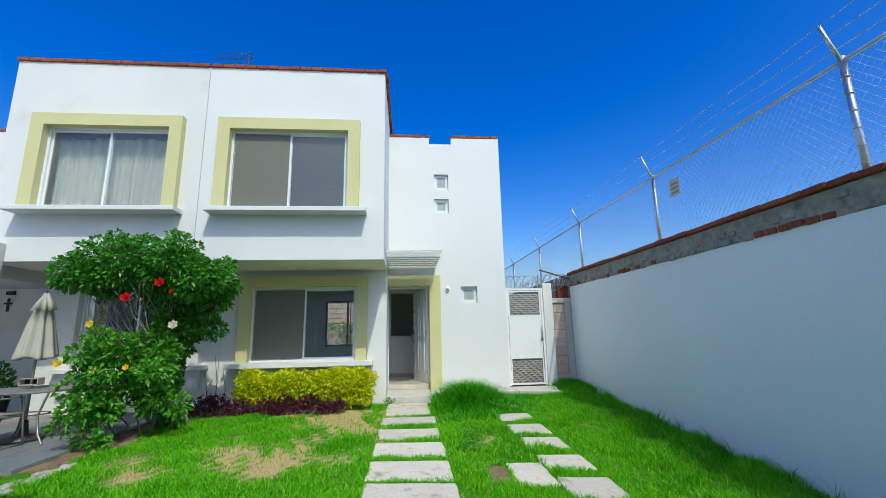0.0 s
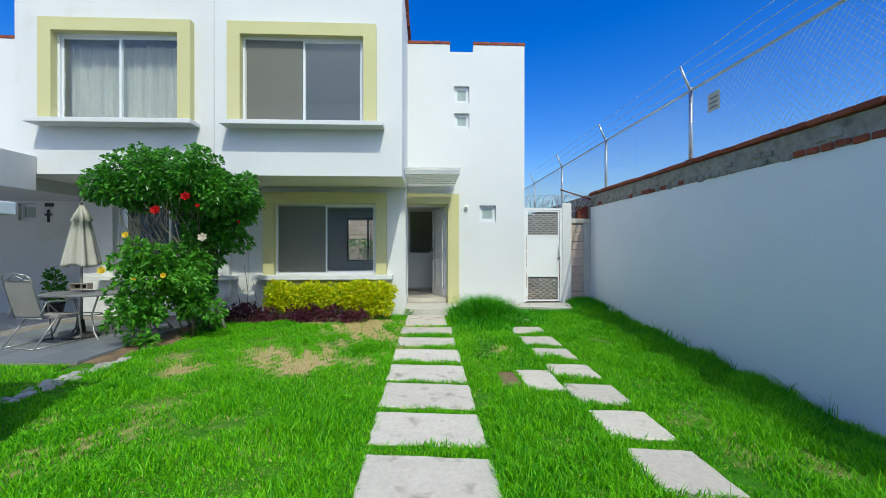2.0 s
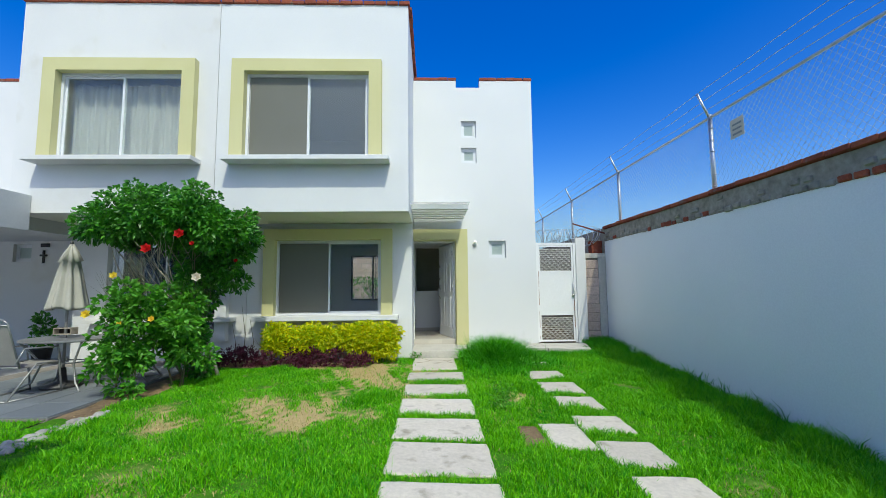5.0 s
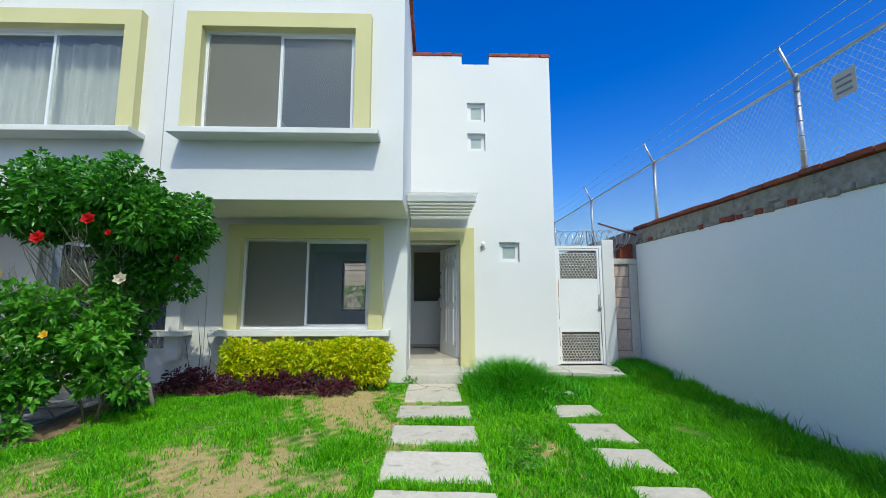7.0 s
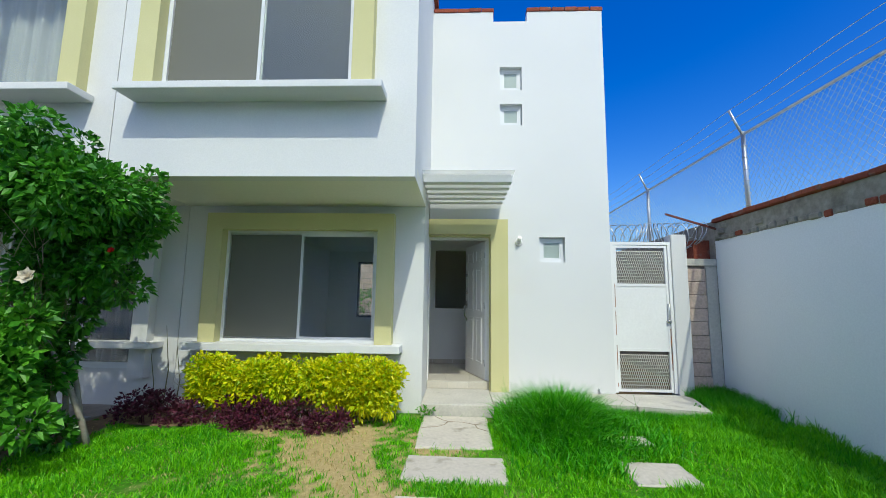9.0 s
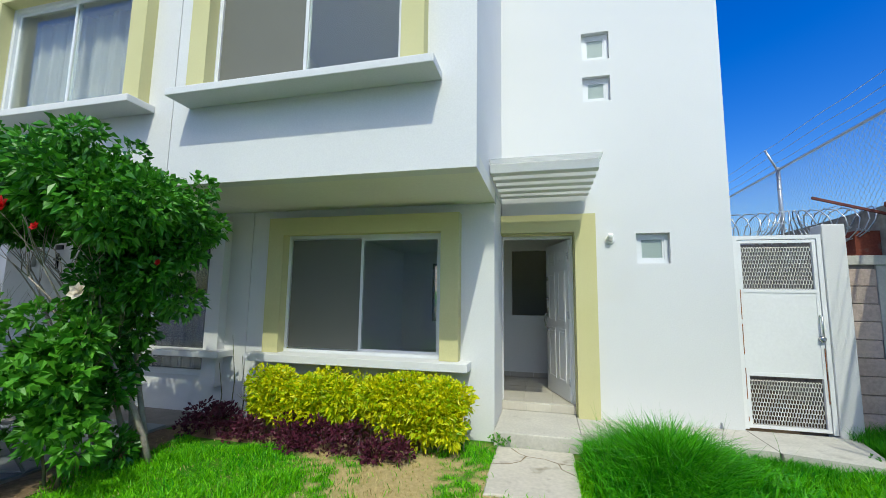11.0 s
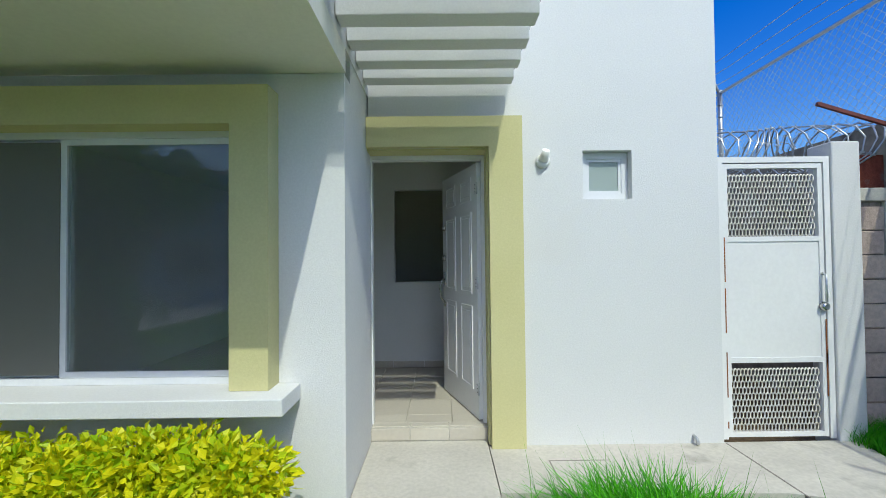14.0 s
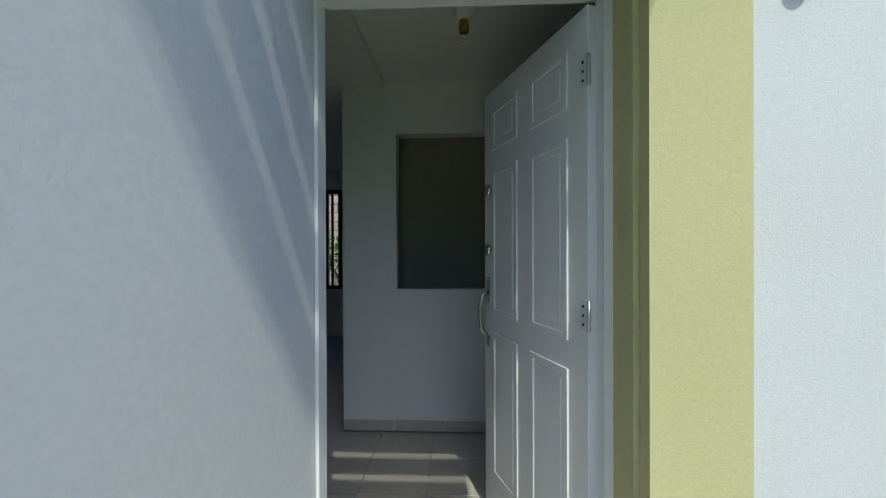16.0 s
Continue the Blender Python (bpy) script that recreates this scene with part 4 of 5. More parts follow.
blades("verge_grass", x, y, rng.uniform(0.06, 0.17, len(x)), rng.uniform(0.005, 0.010, len(x)), rng.uniform(0.2, 0.9, len(x)), TALL, "long grass against the walkway edge")
n = 4500
x, y = rng.uniform(3.15, 3.78, n), rng.uniform(8.9, 9.98, n)
blades("corner_grass", x, y, rng.uniform(0.12, 0.24, n), rng.uniform(0.004, 0.008, n), rng.uniform(0.2, 0.9, n), TALL, "thick grass in the corner by the gate post")
n = 16000
x, y = rng.uniform(-6.8, -4.42, n), rng.uniform(3.0, 5.45, n)
blades("side_grass", x, y, rng.uniform(0.03, 0.07, n), rng.uniform(0.004, 0.008, n), rng.uniform(0.2, 0.9, n), GRASS, "short lawn grass beside the patio")
# tufts over the stone edges
xs, yz = [], []
for x0, x1, y0, y1 in STONES:
    k = 60
    e = rng.uniform(0, 1, k)
    xs.append(np.where(e < 0.5, rng.uniform(x0, x1, k), np.where(e < 0.75, x0, x1)) + rng.normal(0, 0.02, k))
    yz.append(np.where(e < 0.25, y0, np.where(e < 0.5, y1, rng.uniform(y0, y1, k))) + rng.normal(0, 0.02, k))
x, y = np.concatenate(xs), np.concatenate(yz)
blades("edge_grass", x, y, rng.uniform(0.04, 0.10, len(x)), rng.uniform(0.003, 0.006, len(x)), rng.uniform(0.5, 1.1, len(x)), GRASS, "grass tufts leaning over the stones")
n = 420
x, y = rng.normal(0.95, 0.33, n), rng.normal(8.6, 0.3, n)
keep = (x > 0.36) & (y < 9.12)
x, y = x[keep], y[keep]
blades("seed_stalks", x, y, rng.uniform(0.34, 0.62, len(x)), np.full(len(x), 0.004), rng.uniform(0.1, 0.6, len(x)), ROSE, "thin seeding grass stalks")

# broad-leaved weeds
for cx, cy, s in ((0.72, 6.15, 1.0), (1.45, 7.75, 1.2), (0.62, 5.75, 0.7), (0.55, 8.95, 0.6), (-0.52, 8.95, 0.7), (3.0, 9.2, 0.6)):
    k = int(90 * s)
    c = np.stack([rng.normal(cx, 0.09 * s, k), rng.normal(cy, 0.09 * s, k), float(ground_z(cx, cy)) + np.abs(rng.normal(0.07, 0.05 * s, k))], 1)
    ob = flakes(c, np.stack([rng.normal(0, 1, k), rng.normal(0, 1, k), rng.uniform(0.0, 0.8, k)], 1), 0.05, 0.028, rng, "weed", ROSE)
    tagged(ob, "low broad-leaved green weed in the lawn", "weed", "lawn weeds", kind="stuff")

# bare earth bed along the patio edge, edging stones
b = sheet(-4.40, -3.95, 5.5, 8.9, 0.016, 6, 24)
for v in b.verts:
    v.co.z += 0.02 * noise.noise(v.co * 3) + 0.004
    v.co.x += 0.05 * noise.noise(Vector((v.co.y * 2, v.co.x, 0)))
solid("flower_bed", b, DIRT, "strip of bare dry earth under the shrubs", "soil", kind="structure")
b = sheet(-3.95, -1.30, 8.3, 9.08, 0.016, 24, 6)
for v in b.verts:
    v.co.z += 0.015 * noise.noise(v.co * 4) + 0.006
solid("hedge_bed", b, DIRT, "bare earth bed under the hedge", "soil", kind="structure")
for k in range(52):
    b = bmesh.new()
    bmesh.ops.create_icosphere(b, subdivisions=2, radius=1)
    sx, sy, sz = random.uniform(0.03, 0.075), random.uniform(0.03, 0.075), random.uniform(0.02, 0.042)
    off = Vector((random.uniform(0, 50), 0, 0))
    for v in b.verts:
        v.co *= 1 + 0.25 * noise.noise(v.co * 1.5 + off)
        v.co = Vector((v.co.x * sx, v.co.y * sy, v.co.z * sz))
    ob = solid("edging_stone", b, PEBBLE, "rough pale edging stone half sunk in the lawn", "stone", "lawn edging")
    f = k / 51
    ob.location = (-4.08 + 0.10 * f + random.uniform(-0.11, 0.11), 3.7 + 2.0 * f, 0.02)

# ---- patio ----
patio = thing("patio", (-6, 7.4, 0), "blue-grey tiled patio before the neighbouring house", "patio", kind="structure")
part("bed", box(-7.27, -4.42, 5.48, 9.088, -0.06, 0.03), GROUT, patio)
pt = mesh_of("patio_tile", box(-0.296, 0.296, -0.296, 0.296, -0.02, 0.018, bevel=0.004, seg=1), PATIO)
for i in range(4):
    for j in range(5):
        ob = under(new("tile", pt), patio)
        ob.location = (-4.73 - 0.6 * i, 5.79 + 0.6 * j, 0.03)

# ---- plants ----


def limb(bm, p, d, length, r, depth, tips, spread=0.55):
    pts, rad = [Vector(p)], [r]
    d = Vector(d).normalized()
    for k in range(4):
        d = (d + Vector((random.uniform(-1, 1), random.uniform(-1, 1), random.uniform(-0.3, 0.6))) * 0.16).normalized()
        pts.append(pts[-1] + d * length / 4)
        rad.append(r * (1 - 0.13 * (k + 1)))
    tube(pts, rad, 6, bm=bm)
    tips.append(pts[-1])
    if depth:
        for _ in range(3):
            q = (d + Vector((random.uniform(-1, 1), random.uniform(-1, 1), random.uniform(-0.3, 0.7))) * spread).normalized()
            limb(bm, pts[-1], q, length * 0.68, rad[-1] * 0.72, depth - 1, tips, spread)


def crown_points(n, blobs):
    """Leaf seats on the uneven shells of overlapping clumps, with the way out of each clump."""
    c, d = [], []
    w = np.array([b[3] ** 2 for b in blobs])
    pick = rng.choice(len(blobs), n, p=w / w.sum())
    u = rng.normal(size=(n, 3))
    u /= np.linalg.norm(u, axis=1, keepdims=True)
    r = rng.uniform(0.45, 1.08, n) ** 0.55
    B = np.array(blobs, float)[pick]
    c = B[:, :3] + u * (B[:, 3] * r)[:, None] * np.array([1, 1, 0.85])
    return c, u + np.array([0, 0, 0.25]) + rng.normal(0, 0.45, (n, 3))


def flower(parent, at, r, material, label):
    b = bmesh.new()
    for k in range(6):
        a = k * math.tau / 6
        m = Matrix.Translation(at) @ Matrix.Rotation(a, 4, Vector((0.2, -1, 0.35)).normalized())
        vs = [b.verts.new(m @ Vector(p)) for p in ((0, 0, 0), (r * 0.45, -r * 0.25, r * 0.5), (0, -r * 0.2, r * 1.0), (-r * 0.45, -r * 0.25, r * 0.5))]
        b.faces.new(vs)
    for k in range(5):
        a = k * math.tau / 5 + 0.4
        m = Matrix.Translation(at) @ Matrix.Rotation(a, 4, Vector((0.2, -1, 0.35)).normalized())
        vs = [b.verts.new(m @ Vector(p)) for p in ((0, -r * 0.1, 0), (r * 0.3, -r * 0.45, r * 0.3), (0, -r * 0.5, r * 0.6), (-r * 0.3, -r * 0.45, r * 0.3))]
        b.faces.new(vs)
    return part("flower", b, material, parent, label)


random.seed(11)
tree = thing("hibiscus_tree", (-4.3, 7.85, 0), "bushy dark green hibiscus tree with red flowers", "tree")
b, tips = bmesh.new(), []
for x, y, dx, dy in ((-4.08, 7.62, -0.30, -0.22), (-4.0, 7.7, 0.02, -0.15), (-3.9, 7.6, -0.08, -0.2), (-3.64, 7.6, -0.24, -0.05), (-3.82, 7.68, 0.05, -0.1), (-4.12, 7.55, -0.45, -0.3)):
    limb(b, (x, y, -0.03), (dx, dy, 1), 1.22, 0.032, 2, tips, 0.6)
part("trunk", b, BARK, tree, "pale grey forked stems")
blobs = []
for k in range(58):
    a, f = random.uniform(0, math.tau), random.random() ** 0.5
    x = -4.14 + 0.98 * f * math.cos(a)
    top = 2.80 - 0.42 * max(0, abs(x + 4.4) - 0.35)
    blobs.append((x, 6.82 + 0.58 * f * math.sin(a), random.uniform(2.16, top), random.uniform(0.17, 0.31)))
for k in range(9):
    blobs.append((random.uniform(-5.0, -3.5), random.uniform(6.4, 7.2), random.uniform(2.8, 2.94), random.uniform(0.09, 0.15)))
for k in range(22):
    blobs.append((random.uniform(-3.95, -3.3), random.uniform(7.1, 7.5), random.uniform(1.5, 2.35), random.uniform(0.12, 0.22)))
for k in range(16):
    blobs.append((random.uniform(-3.55, -3.12), random.uniform(7.28, 7.52), random.uniform(1.95, 2.62), random.uniform(0.12, 0.20)))
c, d = crown_points(24000, blobs)
c[:, 1] = np.minimum(c[:, 1], 7.64)
under(flakes(c, d, 0.076, 0.050, rng, "crown", LEAF, droop=0.25), tree)
low = []
for _ in range(30):
    z = random.uniform(0.55, 2.0)
    low.append((random.uniform(-4.15, -3.9 + 0.3 * max(0, z - 0.8)), random.uniform(7.15, 7.6), z, random.uniform(0.10, 0.19)))
low += [(-3.9, 7.45, 0.22, 0.16), (-3.8, 7.4, 0.16, 0.12)]
c, d = crown_points(3800, low)
under(flakes(c, d, 0.09, 0.055, rng, "low_foliage", LEAF, droop=0.25), tree)
for p, r in (((-3.53, 6.21, 2.16), 0.08), ((-3.84, 6.05, 1.95), 0.08), ((-3.45, 6.36, 2.05), 0.04), ((-3.2, 7.1, 1.86), 0.035)):
    flower(tree, p, r, RED, "red hibiscus flower")
white = thing("white_hibiscus", (-3.9, 6.95, 0), "leafy hibiscus shrub with one white flower", "bush")
b, tips = bmesh.new(), []
for x, dx in ((-4.0, -0.05), (-3.9, 0.12), (-3.86, 0.2)):
    limb(b, (x, 6.98, -0.02), (dx, random.uniform(-0.1, 0.05), 1), 0.8, 0.014, 2, tips, 0.5)
part("stem_tangle", b, TWIG, white)
low = [(-3.88 + random.gauss(0, 0.17), 6.9 + random.gauss(0, 0.12), random.uniform(0.45, 1.48), random.uniform(0.09, 0.17)) for _ in range(28)]
c, d = crown_points(2300, low)
under(flakes(c, d, 0.10, 0.065, rng, "foliage", ROSE, droop=0.25), white)
flower(white, (-3.61, 6.80, 1.60), 0.085, PETAL, "white hibiscus flower")

rose = thing("rose_bush", (-4.35, 6.38, 0), "leafy green rose bush with yellow flowers", "bush")
b, tips = bmesh.new(), []
for x, dx in ((-4.38, -0.2), (-4.33, 0.02), (-4.22, 0.12), (-4.3, 0.2)):
    limb(b, (x, 6.42, -0.02), (dx, random.uniform(-0.1, 0.1), 1), 0.85, 0.013, 2, tips, 0.5)
part("stem_tangle", b, TWIG, rose)
blobs = []
for _ in range(36):
    z = random.uniform(0.32, 1.48)
    blobs.append((-4.36 + 0.16 * (z - 0.4) + random.gauss(0, 0.10 + 0.12 * min(z, 1.0)), 6.4 + random.gauss(0, 0.14), z, random.uniform(0.09, 0.17)))
blobs += [(-4.25, 6.3, 0.20, 0.13), (-4.08, 6.25, 0.14, 0.12)]
c, d = crown_points(3000, blobs)
under(flakes(c, d, 0.085, 0.055, rng, "foliage", ROSE, droop=0.2), rose)
flower(rose, (-4.38, 6.25, 1.62), 0.06, YEL, "yellow rose")
flower(rose, (-4.66, 6.2, 1.12), 0.07, YEL, "yellow rose")
flower(rose, (-3.83, 6.2, 1.05), 0.05, YEL, "yellow rose")
flower(rose, (-4.2, 6.15, 1.0), 0.04, YEL, "yellow rose")

hedge = thing("hedge", (-2.1, 8.62, 0), "clipped golden-yellow duranta hedge under the window", "hedge")
b, tips = bmesh.new(), []
for k in range(18):
    limb(b, (-3.3 + 2.45 * k / 17, 8.62 + random.uniform(-0.08, 0.08), -0.02), (random.uniform(-0.3, 0.3), random.uniform(-0.3, 0.3), 1), 0.34, 0.012, 1, tips, 0.9)
tagged(part("stem_tangle", b, BARK, hedge), kind="stuff")
blobs = [(random.uniform(-3.27, -0.90), random.uniform(8.47, 8.74), random.uniform(0.30, 0.66), random.uniform(0.12, 0.19)) for _ in range(150)]
blobs += [(random.uniform(-1.5, -0.92), random.uniform(8.45, 8.7), random.uniform(0.16, 0.34), random.uniform(0.10, 0.15)) for _ in range(14)]
c, d = crown_points(22500, blobs)
c[:, 2] = np.clip(c[:, 2], 0.1, 0.90)
under(flakes(c, d, 0.060, 0.036, rng, "foliage", HEDGE, droop=0.2), hedge)
for k, (x0, x1, y0, n) in enumerate(((-4.0, -3.25, 8.42, 1300), (-2.6, -1.35, 8.28, 1500), (-3.3, -2.5, 8.32, 600))):
    pl = thing("purple_plant", ((x0 + x1) / 2, y0, 0), "low dark purple foliage plant at the hedge foot", "plant", "purple border plants")
    b, tips = bmesh.new(), []
    for _ in range(8):
        limb(b, (random.uniform(x0 + 0.1, x1 - 0.1), y0 + random.uniform(-0.05, 0.05), -0.01), (random.uniform(-0.4, 0.4), random.uniform(-0.4, 0.2), 1), 0.16, 0.006, 1, tips, 0.9)
    tagged(part("stem_tangle", b, PURPLE, pl), kind="stuff")
    blobs = [(random.uniform(x0, x1), y0 + random.uniform(-0.12, 0.12), random.uniform(0.06, 0.27 if k else 0.33), random.uniform(0.07, 0.12)) for _ in range(26)]
    c, d = crown_points(n, blobs)
    under(flakes(c, d, 0.05, 0.03, rng, "foliage", PURPLE), pl)
for x, h in ((-3.78, 1.1), (-3.95, 0.75), (-3.62, 0.85)):
    s = solid("bare_twig", tube([(x, 8.75, 0), (x + 0.03, 8.76, h * 0.5), (x - 0.06, 8.78, h)], [0.008, 0.006, 0.003], 5), TWIG, "bare upright twig against the wall", "twig", "twigs")

yard = thing("yard_bush", (-2.9, 17.2, 0), "loose green bush in the back yard behind the window", "bush")
b, tips = bmesh.new(), []
for dx in (-0.25, 0.0, 0.2):
    limb(b, (-2.9 + dx * 0.4, 17.2, -0.4), (dx, 0, 1), 1.0, 0.02, 2, tips, 0.6)
part("stem_tangle", b, TWIG, yard)
c, d = crown_points(900, [(t.x, t.y, t.z, 0.16) for t in tips])
under(flakes(c, d, 0.10, 0.05, rng, "foliage", LEAF), yard)

# ---- patio furniture ----


def tubes(rows, r):
    b = bmesh.new()
    for p in rows:
        tube(p, r, 8, bm=b)
    return b


chair = thing("patio_chair", (0, 0, 0), "grey steel patio chair with taupe sling seat", "chair", "patio chairs")
for s in (-1, 1):
    part("side_frame", tubes([[(s * 0.27, -0.30, 0.0), (s * 0.27, -0.26, 0.30), (s * 0.27, -0.22, 0.62), (s * 0.27, 0.18, 0.64), (s * 0.27, 0.27, 0.45)], [(s * 0.27, 0.34, 0.0), (s * 0.26, 0.02, 0.43), (s * 0.26, -0.28, 0.40)], [(s * 0.27, -0.30, 0.01), (s * 0.27, 0.34, 0.01)]], 0.012), FRAMEG, chair)
    part("back_post", tubes([[(s * 0.245, 0.20, 0.40), (s * 0.235, 0.36, 0.98), (s * 0.20, 0.39, 1.02)]], 0.012), FRAMEG, chair)
for bar in ([(-0.20, 0.39, 1.02), (0, 0.40, 1.05), (0.20, 0.39, 1.02)], [(-0.235, 0.355, 0.95), (0.235, 0.355, 0.95)], [(-0.13, 0.37, 0.96), (0, 0.385, 1.03), (0.13, 0.37, 0.96)]):
    part("back_rail", tubes([bar], 0.010), FRAMEG, chair)
for bar in ([(-0.26, -0.28, 0.40), (0.26, -0.28, 0.40)], [(-0.245, 0.20, 0.40), (0.245, 0.20, 0.40)], [(-0.27, 0.34, 0.012), (0.27, 0.34, 0.012)]):
    part("cross_bar", tubes([bar], 0.010), FRAMEG, chair)
b = bmesh.new()
rows = [(-0.28, 0.415), (-0.1, 0.395), (0.1, 0.385), (0.20, 0.405)]
back = [(0.21, 0.43), (0.26, 0.60), (0.31, 0.78), (0.35, 0.94)]
for prof in (rows, back):
    vs = [[b.verts.new((x, y, z + dz)) for x in (-0.235, 0.235)] for dz in (0, 0.006) for y, z in prof]
    n4 = len(prof)
    for o in (0, n4):
        for i in range(n4 - 1):
            b.faces.new((vs[o + i][0], vs[o + i][1], vs[o + i + 1][1], vs[o + i + 1][0]))
part("sling", b, SLING, chair, "taupe woven sling")
chair.matrix_basis = pose(-5.66, 6.46, 0.048, 0, 0, 168)
copy_thing(chair, pose(-4.80, 7.25, 0.048, 0, 0, -75))

table = thing("patio_table", (-5.5, 6.95, 0.048), "oval grey patio table with steel legs", "table")
b = bmesh.new()
prof = [(0.975, 0.712), (1.0, 0.722), (1.0, 0.738), (0.985, 0.744)]
rings_ = [[b.verts.new((-5.5 + 0.58 * s * math.cos(k * math.tau / 36), 6.95 + 0.47 * s * math.sin(k * math.tau / 36), z)) for k in range(36)] for s, z in prof]
for q, s in zip(rings_, rings_[1:]):
    for k in range(36):
        b.faces.new((q[k], q[(k + 1) % 36], s[(k + 1) % 36], s[k]))
b.faces.new(rings_[0][::-1]), b.faces.new(rings_[-1])
part("tabletop", b, FRAMEG, table, "grey metal-framed glass top")
for sx in (-1, 1):
    for sy in (-1, 1):
        part("leg", tube([(-5.5 + sx * 0.42, 6.95 + sy * 0.28, 0.712), (-5.5 + sx * 0.22, 6.95 + sy * 0.15, 0.40), (-5.5 + sx * 0.30, 6.95 + sy * 0.20, 0.15), (-5.5 + sx * 0.46, 6.95 + sy * 0.32, 0.05)], 0.014, 8), FRAMEG, table)
part("cross_ring", tube([(-5.5 + 0.24 * math.cos(a), 6.95 + 0.17 * math.sin(a), 0.40) for a in np.linspace(0, math.tau, 19)[:-1]], 0.010, 6, closed=True), FRAMEG, table)

UX, UY = -5.55, 6.95
umb = thing("patio_umbrella", (UX, UY, 0.048), "closed beige canvas patio umbrella on a pole", "umbrella")
part("pole", tube([(UX, UY, 0.05), (UX, UY, 2.14)], 0.019, 10), FRAMEG, umb)
part("base", lathe([(0.24, 0.05), (0.24, 0.09), (0.06, 0.13), (0.035, 0.32)], (UX, UY, 0)), DARKSTEEL, umb)
b = bmesh.new()
prof = [(0.025, 2.10), (0.075, 1.99), (0.122, 1.86), (0.095, 1.852), (0.13, 1.65), (0.17, 1.40), (0.205, 1.20), (0.21, 1.16), (0.17, 1.17)]
rings_ = []
for r, z in prof:
    rings_.append([b.verts.new((UX + r * (1 + 0.22 * math.cos(8 * k * math.tau / 48)) * math.cos(k * math.tau / 48), UY + r * (1 + 0.22 * math.cos(8 * k * math.tau / 48)) * math.sin(k * math.tau / 48), z + 0.02 * math.sin(3 * k * math.tau / 48))) for k in range(48)])
for q, s in zip(rings_, rings_[1:]):
    for k in range(48):
        b.faces.new((q[k], s[k], s[(k + 1) % 48], q[(k + 1) % 48])).smooth = True
b.faces.new(rings_[0])
part("canopy", b, CANVAS, umb, "folded beige canopy")
part("finial", lathe([(0.012, 2.10), (0.024, 2.13), (0.014, 2.165), (0.004, 2.18)], (UX, UY, 0), n=12), DARKSTEEL, umb)
caddy = thing("table_caddy", (UX, UY, 0.79), "small dark wooden caddy round the umbrella pole on the table", "caddy")
part("tray", ring(UX - 0.13, UX + 0.13, UY - 0.06, UY + 0.06, 0.793, 0.89, 0.012), BARK, caddy)
part("back_board", box(UX - 0.117, UX + 0.117, UY + 0.03, UY + 0.042, 0.806, 0.878), BLACK, caddy)
pot = thing("flower_pot", (-8.0, 9.3, 0.0), "dark potted plant by the neighbour's wall", "pot")
part("pot", lathe([(0.13, 0.0), (0.17, 0.26), (0.185, 0.28), (0.16, 0.28)], (-8.0, 9.3, 0)), BLACK, pot)
c, d = crown_points(420, [(-8.0, 9.3, 0.48, 0.2), (-7.95, 9.25, 0.72, 0.16), (-8.05, 9.3, 0.9, 0.1)])
under(flakes(c, d, 0.09, 0.05, rng, "foliage", LEAF), pot)
cross = thing("wall_cross", (-8.58, 9.83, 2.15), "dark wooden cross with a plaque above it", "wall ornament")
part("upright", box(-8.605, -8.565, 9.81, 9.838, 2.02, 2.30, bevel=0.004), BLACK, cross)
part("bar", box(-8.66, -8.51, 9.808, 9.836, 2.17, 2.21, bevel=0.004), BLACK, cross)
part("plaque", box(-8.66, -8.48, 9.815, 9.838, 2.37, 2.45, bevel=0.004), BLACK, cross)

# ---- number pillar ----
pil = thing("number_pillar", (-3.7, 3.2, 0), "white plastered meter pillar with house number and lamp", "pillar")
part("shaft", pierced(-4.15, -3.25, 3.04, 3.39, -0.05, 1.675, [(-3.55, -3.42, 0.08, 0.56)]), WHITE, pil)
part("niche_back", box(-3.55, -3.42, 3.16, 3.18, 0.08, 0.56), CONC, pil)
b = lathe([(0.004, -0.055), (0.032, -0.045), (0.052, -0.015), (0.052, 0.015), (0.032, 0.045), (0.004, 0.055)], (-3.47, 3.12, 0.33), "z", 16)
tube([(-3.47, 3.12, 0.09), (-3.47, 3.12, 0.285)], 0.012, 8, bm=b)
tube([(-3.47, 3.12, 0.375), (-3.47, 3.12, 0.55)], 0.012, 8, bm=b)
part("water_meter", b, METER, pil, "dark blue water meter in the niche")
part("cap", box(-4.22, -3.185, 2.97, 3.45, 1.677, 1.775, bevel=0.01), WHITE, pil, "overhanging white cap")
lp = part("lamp", lathe([(0.080, 0.0), (0.080, 0.012), (0.070, 0.02), (0.068, 0.10), (0.058, 0.125), (0.030, 0.132)], (-3.61, 3.04, 1.488), "y", 24), AMBER, pil, "yellowed bulkhead lamp")
part("lamp_ring", lathe([(0.095, 0.0), (0.095, 0.02), (0.086, 0.024)], (-3.61, 3.039, 1.488), "y", 24), GALV, lp)
part("doorbell", box(-3.54, -3.465, 3.028, 3.04, 1.11, 1.23, bevel=0.004), PORC, pil, "white doorbell plate")
part("bell_button", box(-3.515, -3.49, 3.023, 3.029, 1.17, 1.20, bevel=0.003), PORC, pil)


def stencil(outline):
    """A cut-out stroke of a stencil digit, 12 mm thick, on the pillar's face."""
    b = bmesh.new()
    f = b.faces.new([b.verts.new((x, 3.028, z)) for x, z in outline])
    g = bmesh.ops.extrude_face_region(b, geom=[f])
    bmesh.ops.translate(b, verts=[v for v in g["geom"] if isinstance(v, bmesh.types.BMVert)], vec=(0, 0.012, 0))
    bmesh.ops.recalc_face_normals(b, faces=b.faces[:])
    return b


